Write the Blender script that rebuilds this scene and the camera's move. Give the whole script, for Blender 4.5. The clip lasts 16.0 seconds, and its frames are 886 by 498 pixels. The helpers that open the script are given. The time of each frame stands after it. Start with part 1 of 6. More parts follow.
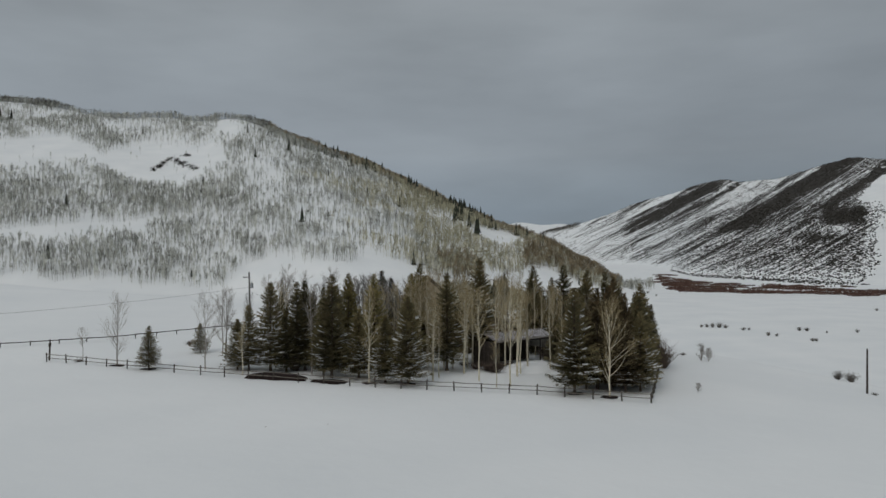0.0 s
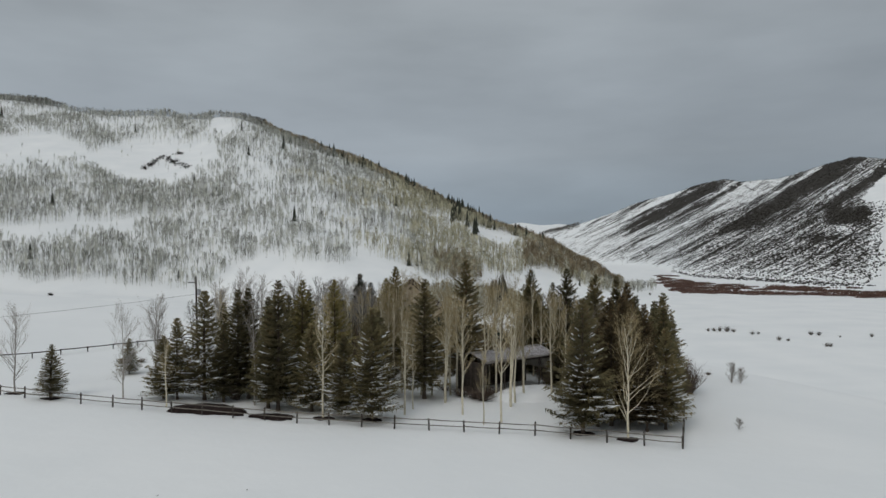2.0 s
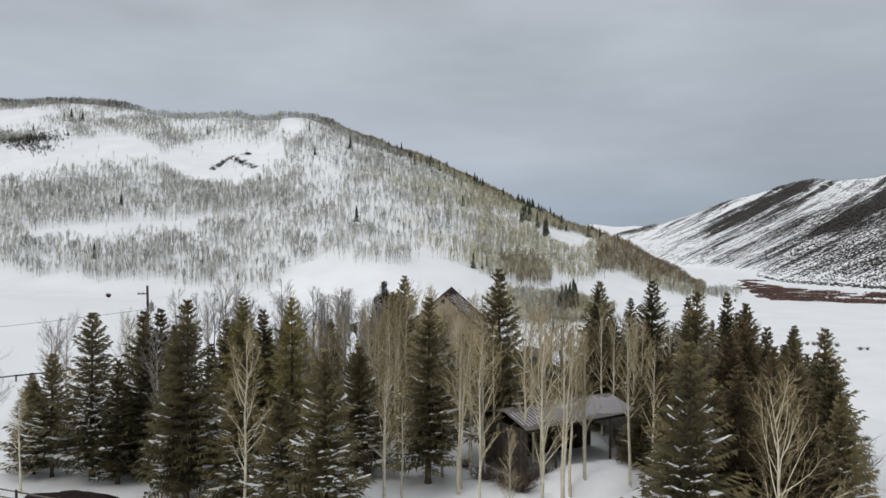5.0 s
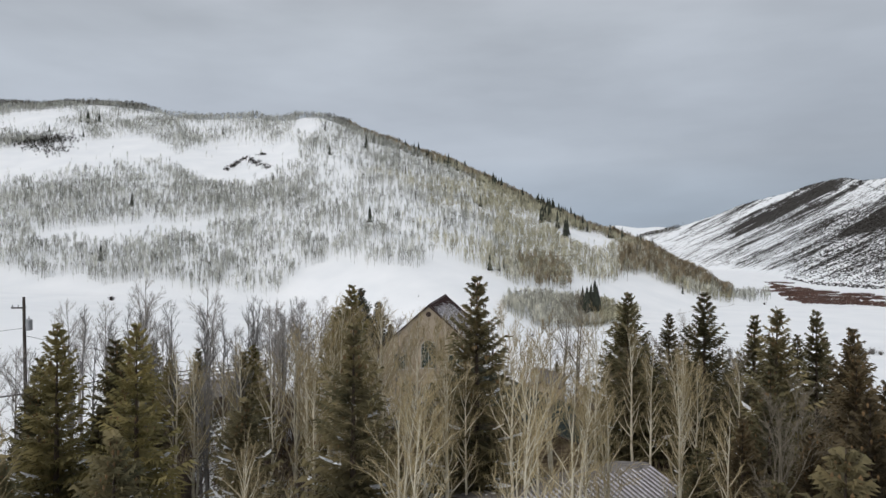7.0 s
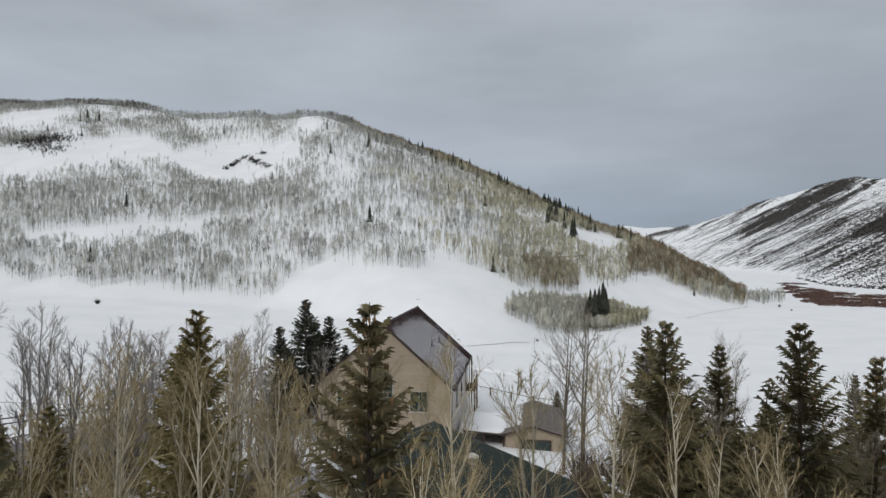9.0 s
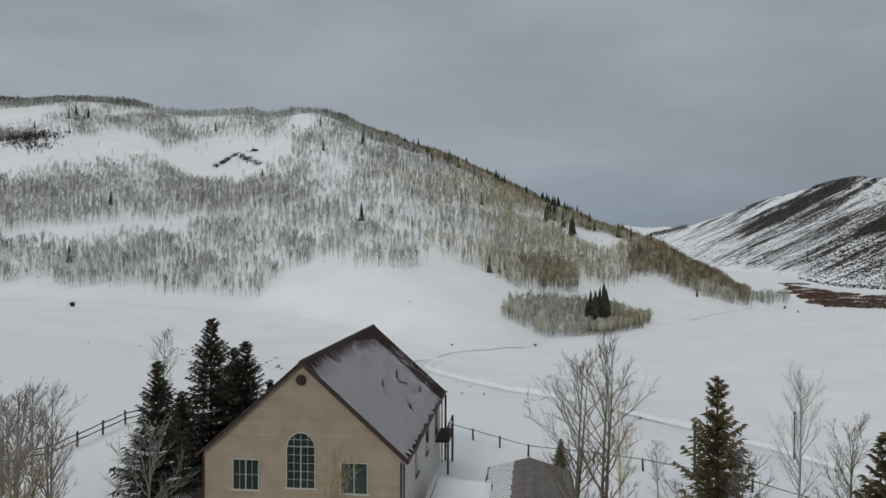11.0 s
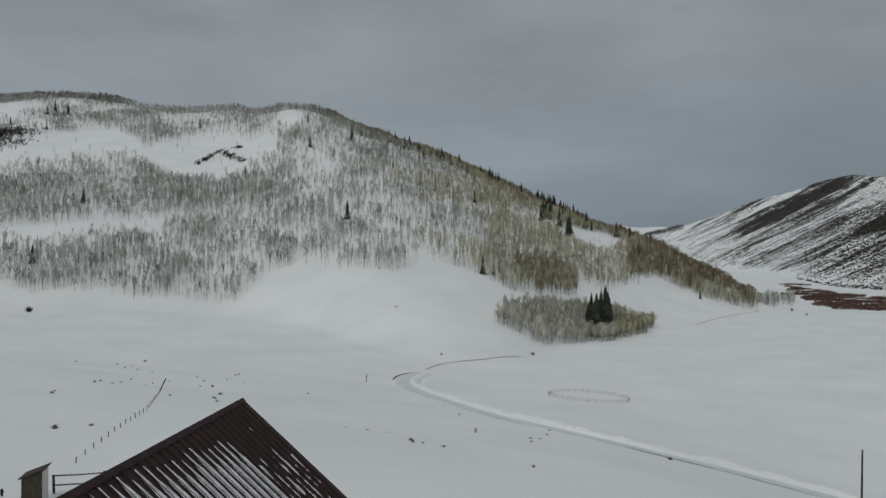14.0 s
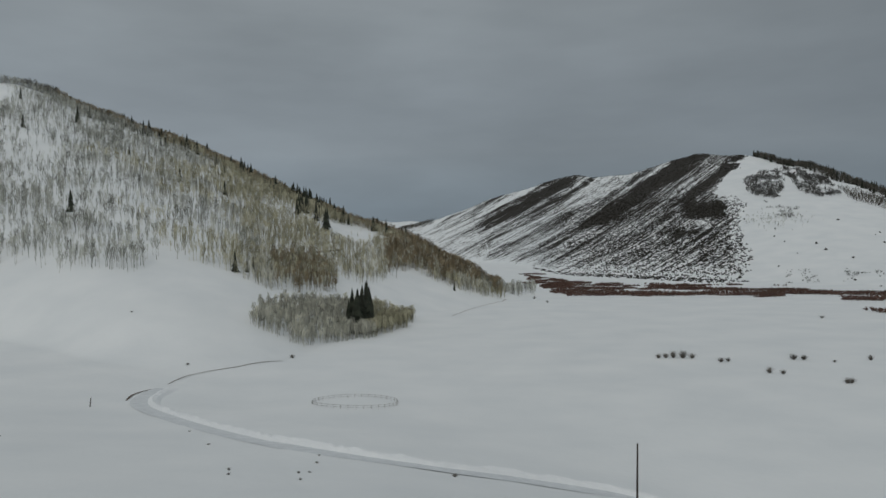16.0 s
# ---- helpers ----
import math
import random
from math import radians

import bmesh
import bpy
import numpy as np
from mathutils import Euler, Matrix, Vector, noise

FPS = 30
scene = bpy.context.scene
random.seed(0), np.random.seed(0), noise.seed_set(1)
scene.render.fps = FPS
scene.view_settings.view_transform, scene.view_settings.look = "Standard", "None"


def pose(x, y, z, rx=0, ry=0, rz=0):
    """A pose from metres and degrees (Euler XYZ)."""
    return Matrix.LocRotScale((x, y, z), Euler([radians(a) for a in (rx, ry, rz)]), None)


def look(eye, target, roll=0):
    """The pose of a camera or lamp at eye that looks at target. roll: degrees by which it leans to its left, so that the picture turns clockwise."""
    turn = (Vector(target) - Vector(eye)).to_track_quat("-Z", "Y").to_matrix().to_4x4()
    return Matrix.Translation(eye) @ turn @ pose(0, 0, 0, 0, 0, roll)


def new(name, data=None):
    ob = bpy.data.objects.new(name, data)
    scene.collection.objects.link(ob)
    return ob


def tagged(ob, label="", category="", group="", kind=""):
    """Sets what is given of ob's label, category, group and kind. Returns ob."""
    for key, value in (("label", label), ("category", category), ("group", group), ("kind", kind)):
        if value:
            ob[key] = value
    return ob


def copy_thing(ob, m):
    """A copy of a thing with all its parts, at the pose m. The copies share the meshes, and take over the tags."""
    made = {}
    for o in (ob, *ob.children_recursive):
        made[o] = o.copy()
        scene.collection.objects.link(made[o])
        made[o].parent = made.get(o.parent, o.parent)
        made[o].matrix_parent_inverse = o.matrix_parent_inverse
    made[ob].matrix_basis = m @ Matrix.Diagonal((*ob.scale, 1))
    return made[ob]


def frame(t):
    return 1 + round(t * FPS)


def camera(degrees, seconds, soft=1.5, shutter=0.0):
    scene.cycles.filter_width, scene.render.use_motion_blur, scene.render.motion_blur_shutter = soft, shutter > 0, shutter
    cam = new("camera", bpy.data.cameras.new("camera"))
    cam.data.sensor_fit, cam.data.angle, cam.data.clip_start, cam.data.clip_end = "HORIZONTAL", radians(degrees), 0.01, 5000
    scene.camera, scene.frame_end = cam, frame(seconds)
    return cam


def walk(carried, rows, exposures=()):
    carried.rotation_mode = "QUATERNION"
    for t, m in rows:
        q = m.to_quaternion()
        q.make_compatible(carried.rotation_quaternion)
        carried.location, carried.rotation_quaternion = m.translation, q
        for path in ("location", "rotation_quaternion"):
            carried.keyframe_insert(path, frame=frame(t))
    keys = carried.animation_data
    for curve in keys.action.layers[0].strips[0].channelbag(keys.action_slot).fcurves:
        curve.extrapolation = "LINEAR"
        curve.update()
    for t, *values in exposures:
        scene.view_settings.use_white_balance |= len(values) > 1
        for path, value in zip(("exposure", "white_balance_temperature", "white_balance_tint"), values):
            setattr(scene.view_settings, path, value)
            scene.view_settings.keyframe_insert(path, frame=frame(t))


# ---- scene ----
cam = camera(63.8, 16.0)
PATH = [
    (0.0, -15.16, -62.55, 20.28, -6.14, -0.10, -0.04),
    (0.5, -14.01, -57.81, 20.21, -6.17, -0.09, -0.05),
    (1.0, -12.84, -53.05, 20.18, -6.18, -0.10, -0.02),
    (1.5, -11.61, -48.28, 20.19, -6.17, -0.09, -0.02),
    (2.0, -10.38, -43.56, 20.23, -6.17, -0.08, -0.01),
    (2.5, -9.21, -38.91, 20.28, -6.16, -0.08, -0.03),
    (3.0, -8.01, -34.19, 20.34, -6.17, -0.04, -0.01),
    (3.1, -7.76, -33.22, 20.35, -5.94, -0.03, 0.01),
    (3.2, -7.50, -32.24, 20.36, -5.53, -0.02, 0.02),
    (3.3, -7.23, -31.25, 20.37, -5.12, -0.01, 0.03),
    (3.4, -6.97, -30.25, 20.38, -4.34, 0.00, 0.05),
    (3.5, -6.70, -29.24, 20.39, -3.88, 0.01, 0.08),
    (3.6, -6.42, -28.23, 20.40, -2.87, 0.03, 0.10),
    (3.7, -6.15, -27.21, 20.41, -2.32, 0.04, 0.13),
    (3.8, -5.88, -26.19, 20.41, -1.50, 0.05, 0.15),
    (3.9, -5.61, -25.17, 20.41, -0.95, 0.06, 0.18),
    (4.0, -5.34, -24.14, 20.41, -0.86, 0.06, 0.20),
    (4.1, -5.08, -23.11, 20.40, -0.78, 0.06, 0.22),
    (4.2, -4.81, -22.08, 20.39, -0.81, 0.05, 0.24),
    (5.2, -2.34, -11.67, 20.20, -0.24, 0.04, 0.30),
    (6.5, 0.49, 2.07, 20.00, 0.49, 0.15, 0.25),
    (7.0, 1.47, 7.25, 20.05, 1.30, 0.16, 0.23),
    (7.5, 2.39, 12.49, 20.08, 1.91, 0.18, 0.19),
    (8.0, 3.29, 17.79, 20.08, 1.91, 0.20, 0.20),
    (8.5, 4.26, 23.08, 20.08, 1.89, 0.21, 0.20),
    (9.0, 5.17, 28.33, 20.09, 1.90, 0.21, 0.16),
    (10.2, 6.69, 40.85, 20.11, 1.79, 0.20, 0.15),
    (11.5, 7.72, 54.62, 20.13, 1.66, 0.19, 0.14),
    (12.0, 7.97, 59.92, 20.16, 1.46, 0.19, 0.11),
    (12.5, 8.17, 65.18, 20.13, 1.45, 0.20, 0.09),
    (13.0, 8.35, 70.39, 20.06, 1.45, 0.21, 0.13),
    (13.5, 8.53, 75.52, 20.03, 1.43, 0.23, 0.09),
    (14.0, 8.68, 80.59, 20.03, 1.25, 0.22, 0.07),
    (14.5, 8.79, 85.64, 20.04, 0.17, 0.14, 0.02),
    (14.6, 8.81, 86.64, 20.04, -0.40, 0.12, -0.00),
    (14.7, 8.83, 87.65, 20.04, -1.44, 0.09, -0.04),
    (14.8, 8.86, 88.65, 20.05, -2.83, 0.06, -0.09),
    (14.9, 8.88, 89.65, 20.05, -4.45, 0.02, -0.17),
    (15.0, 8.91, 90.65, 20.05, -5.80, -0.03, -0.26),
    (15.1, 8.94, 91.65, 20.06, -7.72, -0.08, -0.35),
    (15.2, 8.97, 92.65, 20.06, -9.23, -0.12, -0.43),
    (15.3, 9.00, 93.65, 20.06, -10.45, -0.16, -0.49),
    (15.4, 9.04, 94.65, 20.07, -11.56, -0.18, -0.52),
    (15.5, 9.08, 95.64, 20.07, -12.05, -0.20, -0.53),
    (15.6, 9.11, 96.64, 20.07, -12.79, -0.21, -0.54),
    (15.7, 9.15, 97.63, 20.08, -13.86, -0.23, -0.55),
    (15.8, 9.19, 98.63, 20.08, -15.33, -0.25, -0.56),
    (16.0, 9.28, 100.62, 20.09, -18.27, -0.30, -0.61),
]
EXPOSURES = [(0.0, 0.02, 6500, 10), (1.0, 0.12, 6500, 10), (2.0, 0.28, 6500, 10), (3.0, 0.45, 6500, 10), (4.2, 0.66, 6500, 12), (6.5, 0.76, 6450, 14), (8.0, 0.70, 6450, 14), (9.2, 0.56, 6450, 13), (11.3, 0.18, 6450, 11), (13.0, 0.02, 6500, 9), (14.5, -0.1, 6480, 8), (16.0, -0.17, 6450, 8)]
walk(cam, [(t, pose(x, y, z, 90 + pitch, -roll, yaw)) for t, x, y, z, yaw, pitch, roll in PATH], EXPOSURES)

# ---- sky, sun ----
world = bpy.data.worlds.new("sky")
scene.world = world
world.use_nodes = True
wn, wl = world.node_tree.nodes, world.node_tree.links
wn.clear()
sky = wn.new("ShaderNodeTexSky")
sky.sky_type, sky.sun_disc, sky.sun_elevation, sky.sun_rotation = "NISHITA", False, radians(34), radians(215)
sky_gain = wn.new("ShaderNodeVectorMath")
sky_gain.operation, sky_gain.inputs["Scale"].default_value = "SCALE", 0.055
wl.new(sky.outputs[0], sky_gain.inputs[0])
coord = wn.new("ShaderNodeTexCoord")
stretch = wn.new("ShaderNodeMapping")
stretch.inputs["Scale"].default_value = (1.1, 1.1, 4.2)
wl.new(coord.outputs["Generated"], stretch.inputs[0])
puffs = wn.new("ShaderNodeTexNoise")
puffs.inputs["Scale"].default_value, puffs.inputs["Detail"].default_value, puffs.inputs["Roughness"].default_value = 2.6, 5, 0.5
wl.new(stretch.outputs[0], puffs.inputs["Vector"])
updown = wn.new("ShaderNodeSeparateXYZ")
wl.new(coord.outputs["Generated"], updown.inputs[0])
deck = wn.new("ShaderNodeValToRGB")
deck.color_ramp.elements[0].position, deck.color_ramp.elements[0].color = 0.0, (0.345, 0.435, 0.535, 1)
deck.color_ramp.elements[1].position, deck.color_ramp.elements[1].color = 1.0, (0.92, 0.97, 1.0, 1)
for at, tone in ((0.05, (0.35, 0.425, 0.51)), (0.13, (0.476, 0.532, 0.588)), (0.30, (0.506, 0.556, 0.592)), (0.5, (0.635, 0.68, 0.70))):
    deck.color_ramp.elements.new(at).color = (*tone, 1)
wl.new(updown.outputs["Z"], deck.inputs[0])
shade = wn.new("ShaderNodeMapRange")
shade.inputs["From Min"].default_value, shade.inputs["From Max"].default_value = 0.3, 0.7
shade.inputs["To Min"].default_value, shade.inputs["To Max"].default_value = 0.86, 1.12
wl.new(puffs.outputs["Fac"], shade.inputs["Value"])
across = wn.new("ShaderNodeMapRange")
across.inputs["From Min"].default_value, across.inputs["From Max"].default_value = -1.0, 1.0
wl.new(updown.outputs["X"], across.inputs["Value"])
eastward = wn.new("ShaderNodeValToRGB")
eastward.color_ramp.interpolation = "EASE"
eastward.color_ramp.elements[0].color, eastward.color_ramp.elements[1].color = (0.98, 0.98, 0.98, 1), (0.78, 0.78, 0.78, 1)
for at, tone in ((0.30, 0.99), (0.60, 0.975), (0.74, 0.82), (0.88, 0.755)):
    eastward.color_ramp.elements.new(at).color = (tone, tone, tone, 1)
wl.new(across.outputs[0], eastward.inputs[0])
patchy = wn.new("ShaderNodeMath")
patchy.operation = "MULTIPLY"
wl.new(shade.outputs[0], patchy.inputs[0])
wl.new(eastward.outputs[0], patchy.inputs[1])
clouds = wn.new("ShaderNodeVectorMath")
clouds.operation = "SCALE"
wl.new(deck.outputs["Color"], clouds.inputs[0])
wl.new(patchy.outputs[0], clouds.inputs["Scale"])
cover = wn.new("ShaderNodeMix")
cover.data_type, cover.inputs["Factor"].default_value = "RGBA", 0.86
wl.new(sky_gain.outputs[0], cover.inputs["A"])
wl.new(clouds.outputs[0], cover.inputs["B"])
lit = wn.new("ShaderNodeBackground")
lit.inputs["Strength"].default_value = 0.62
wl.new(cover.outputs["Result"], lit.inputs["Color"])
wl.new(lit.outputs[0], wn.new("ShaderNodeOutputWorld").inputs[0])

sun = new("sun", bpy.data.lights.new("sun", "SUN"))
sun.data.energy, sun.data.angle, sun.data.color = 0.55, radians(22), (0.99, 0.95, 0.87)
sun.matrix_world = look((-60, -90, 90), (0, 0, 0))


# ---- materials ----
def surface(name, low, high, scale=3.0, rough=0.8, metal=0.0, bump=0.0, bump_scale=20.0, stretch_by=(1, 1, 1), per="", spread=0.25, streak=0.5):
    """A node material: two tones mixed by noise at two scales, brightness varied per object or per island, and fine relief."""
    m = bpy.data.materials.new(name)
    m.use_nodes = True
    n, l = m.node_tree.nodes, m.node_tree.links
    shader = n["Principled BSDF"]
    place = n.new("ShaderNodeTexCoord")
    mapped = n.new("ShaderNodeMapping")
    mapped.inputs["Scale"].default_value = stretch_by
    l.new(place.outputs["Object"], mapped.inputs[0])
    big = n.new("ShaderNodeTexNoise")
    big.inputs["Scale"].default_value, big.inputs["Detail"].default_value, big.inputs["Roughness"].default_value = scale, 6, 0.6
    l.new(mapped.outputs[0], big.inputs["Vector"])
    ramp = n.new("ShaderNodeValToRGB")
    ramp.color_ramp.elements[0].position, ramp.color_ramp.elements[0].color = 0.5 - streak * 0.4, (*low, 1)
    ramp.color_ramp.elements[1].position, ramp.color_ramp.elements[1].color = 0.5 + streak * 0.4, (*high, 1)
    l.new(big.outputs["Fac"], ramp.inputs[0])
    tone = ramp.outputs["Color"]
    if per:
        source = n.new("ShaderNodeObjectInfo" if per == "object" else "ShaderNodeNewGeometry")
        gain = n.new("ShaderNodeMapRange")
        gain.inputs["To Min"].default_value, gain.inputs["To Max"].default_value = 1 - spread, 1 + spread
        l.new(source.outputs["Random" if per == "object" else "Random Per Island"], gain.inputs["Value"])
        scaled = n.new("ShaderNodeVectorMath")
        scaled.operation = "SCALE"
        l.new(tone, scaled.inputs[0])
        l.new(gain.outputs[0], scaled.inputs["Scale"])
        tone = scaled.outputs[0]
    l.new(tone, shader.inputs["Base Color"])
    shader.inputs["Roughness"].default_value, shader.inputs["Metallic"].default_value = rough, metal
    shader.inputs["Specular IOR Level"].default_value = 0.3
    if bump:
        fine = n.new("ShaderNodeTexNoise")
        fine.inputs["Scale"].default_value, fine.inputs["Detail"].default_value = bump_scale, 4
        l.new(mapped.outputs[0], fine.inputs["Vector"])
        relief = n.new("ShaderNodeBump")
        relief.inputs["Strength"].default_value, relief.inputs["Distance"].default_value = bump, 0.05
        l.new(fine.outputs["Fac"], relief.inputs["Height"])
        l.new(relief.outputs[0], shader.inputs["Normal"])
    return m


SNOW = surface("snow", (0.86, 0.875, 0.89), (0.93, 0.935, 0.94), 0.3, 0.75, bump=0.15, bump_scale=2.0)
BOUGH_SNOW = surface("bough_snow", (0.70, 0.72, 0.74), (0.86, 0.87, 0.88), 3, 0.8, bump=0.3, bump_scale=9)
BARK = surface("spruce_bark", (0.06, 0.045, 0.035), (0.13, 0.10, 0.08), 4, 0.95, bump=0.8, bump_scale=18, stretch_by=(1, 1, 0.25))
NEEDLES = surface("needles", (0.052, 0.052, 0.030), (0.195, 0.165, 0.080), 0.7, 0.85, per="object", spread=0.3)
DEEP_NEEDLES = surface("deep_green_needles", (0.026, 0.034, 0.026), (0.098, 0.10, 0.066), 0.7, 0.85, per="object", spread=0.2)
GREEN_NEEDLES = surface("green_needles", (0.069, 0.070, 0.040), (0.262, 0.211, 0.104), 0.7, 0.85, per="object", spread=0.25)
OLIVE_NEEDLES = surface("olive_needles", (0.087, 0.083, 0.035), (0.321, 0.262, 0.106), 0.7, 0.85, per="object", spread=0.25)
BROWN_NEEDLES = surface("rusty_needles", (0.060, 0.046, 0.027), (0.195, 0.148, 0.078), 0.7, 0.85, per="object", spread=0.25)
CONE_BROWN = surface("spruce_cone", (0.14, 0.085, 0.04), (0.26, 0.17, 0.085), 3, 0.85, per="island", spread=0.3)
ASPEN_BARK = surface("aspen_bark", (0.42, 0.375, 0.28), (0.70, 0.645, 0.51), 2.2, 0.85, bump=0.4, bump_scale=14, per="object", spread=0.22)
TWIG_TAN = surface("aspen_twig", (0.26, 0.205, 0.112), (0.47, 0.385, 0.225), 1.5, 0.9, per="object", spread=0.22)
TWIG_GREY = surface("grey_twig", (0.25, 0.225, 0.20), (0.42, 0.39, 0.36), 1.5, 0.9, per="object", spread=0.2)
TWIG_SLATE = surface("slate_grey_twig", (0.15, 0.145, 0.14), (0.30, 0.285, 0.27), 1.5, 0.9, per="object", spread=0.25)
TWIG_OLIVE = surface("olive_grey_twig", (0.165, 0.142, 0.105), (0.31, 0.27, 0.21), 1.5, 0.9, per="object", spread=0.15)
FAR_GREY = surface("far_aspen_grey", (0.25, 0.253, 0.224), (0.56, 0.56, 0.50), 0.05, 0.9, per="island", spread=0.6)
FAR_TAN = surface("far_aspen_tan", (0.265, 0.248, 0.165), (0.57, 0.54, 0.40), 0.05, 0.9, per="island", spread=0.55)
ISLAND_TAN = surface("island_aspen_tan", (0.36, 0.355, 0.30), (0.66, 0.645, 0.555), 0.08, 0.9, per="island", spread=0.5)
FAR_OLIVE = surface("far_wood_olive", (0.17, 0.135, 0.085), (0.37, 0.305, 0.205), 0.05, 0.9, per="island", spread=0.5)
FAR_BROWN = surface("far_wood_brown", (0.075, 0.068, 0.056), (0.17, 0.155, 0.13), 0.03, 0.9, per="island", spread=0.45)
FAR_DARK = surface("far_conifer", (0.022, 0.028, 0.020), (0.055, 0.058, 0.042), 0.3, 0.9, per="island", spread=0.4)
SAGE = surface("sagebrush", (0.024, 0.022, 0.018), (0.062, 0.055, 0.046), 0.2, 0.9, per="island", spread=0.45)
BUSH_GREY = surface("grey_bush", (0.11, 0.10, 0.088), (0.23, 0.21, 0.185), 1.2, 0.9, per="object", spread=0.3)
SCRUB = surface("grey_scrub", (0.060, 0.058, 0.055), (0.15, 0.145, 0.135), 0.1, 0.9, per="island", spread=0.5)
WILLOW = surface("red_willow", (0.085, 0.046, 0.036), (0.20, 0.12, 0.092), 0.1, 0.9, per="island", spread=0.4)
POST_WOOD = surface("post_wood", (0.03, 0.025, 0.021), (0.085, 0.07, 0.06), 5, 0.9, bump=0.6, bump_scale=25, stretch_by=(1, 1, 0.2), per="object")
RAIL_WOOD = surface("rail_wood", (0.10, 0.088, 0.075), (0.24, 0.215, 0.185), 4, 0.9, bump=0.5, bump_scale=25, per="object")
POLE_WOOD = surface("pole_wood", (0.035, 0.028, 0.023), (0.085, 0.07, 0.06), 3, 0.9, bump=0.5, bump_scale=20, stretch_by=(1, 1, 0.1))
SIDING = surface("tan_siding", (0.395, 0.324, 0.24), (0.475, 0.397, 0.298), 1.2, 0.7, bump=0.1, bump_scale=30, per="object", spread=0.04)
PALE_SIDING = surface("pale_siding", (0.52, 0.49, 0.46), (0.62, 0.59, 0.56), 1.2, 0.7, bump=0.1, bump_scale=30)
TRIM_BROWN = surface("brown_trim", (0.045, 0.028, 0.023), (0.085, 0.055, 0.045), 3, 0.6)
ROOF_METAL = surface("brown_roof_metal", (0.022, 0.0105, 0.0095), (0.050, 0.026, 0.024), 1.5, 0.68, metal=0.1, bump=0.05, per="object", spread=0.12)
ROOF_SNOW = surface("thin_roof_snow", (0.46, 0.44, 0.47), (0.74, 0.725, 0.76), 2.2, 0.85, bump=0.3, bump_scale=12)
HOUSE_SNOW = surface("worn_roof_snow", (0.52, 0.50, 0.52), (0.88, 0.87, 0.89), 2.6, 0.85, bump=0.3, bump_scale=12, streak=0.36)
GREY_METAL = surface("grey_roof_metal", (0.13, 0.117, 0.108), (0.30, 0.278, 0.26), 1.4, 0.55, metal=0.3, bump=0.1)
GREEN_ROOF = surface("dark_green_roof", (0.022, 0.034, 0.030), (0.05, 0.068, 0.06), 1.2, 0.55, metal=0.2, bump=0.1, per="object", spread=0.12)
LOG_WOOD = surface("weathered_log", (0.12, 0.085, 0.055), (0.27, 0.205, 0.14), 3, 0.85, bump=0.5, bump_scale=20, per="object", spread=0.15)
DARK_WOOD = surface("dark_shed_wood", (0.035, 0.028, 0.024), (0.09, 0.072, 0.06), 3, 0.9, bump=0.5, bump_scale=18, per="object")
BARN_WOOD = surface("brown_barn_plank", (0.072, 0.05, 0.033), (0.15, 0.108, 0.072), 3, 0.9, bump=0.5, bump_scale=18, per="object", spread=0.2)
OUTHOUSE_WOOD = surface("brown_board", (0.05, 0.045, 0.032), (0.10, 0.088, 0.062), 3, 0.85, bump=0.3, bump_scale=18, per="object", spread=0.12)
WHITE_TRIM = surface("white_trim", (0.50, 0.485, 0.44), (0.66, 0.645, 0.60), 3, 0.6)
EARTH = surface("damp_brown_earth", (0.009, 0.0055, 0.005), (0.032, 0.019, 0.016), 1.6, 0.95, bump=1.0, bump_scale=6)
TWIG = surface("dry_twig", (0.078, 0.056, 0.043), (0.175, 0.135, 0.108), 1.5, 0.9, per="island", spread=0.3)
STEEL = surface("galvanised_steel", (0.32, 0.33, 0.34), (0.48, 0.49, 0.50), 4, 0.45, metal=0.8)
CABLE = surface("cable", (0.03, 0.03, 0.03), (0.06, 0.06, 0.06), 4, 0.6)
GLASS = bpy.data.materials.new("window_glass")
GLASS.use_nodes = True
pane_shader = GLASS.node_tree.nodes["Principled BSDF"]
pane_shader.inputs["Base Color"].default_value, pane_shader.inputs["Roughness"].default_value = (0.03, 0.05, 0.044, 1), 0.08
pane_shader.inputs["Specular IOR Level"].default_value = 0.5


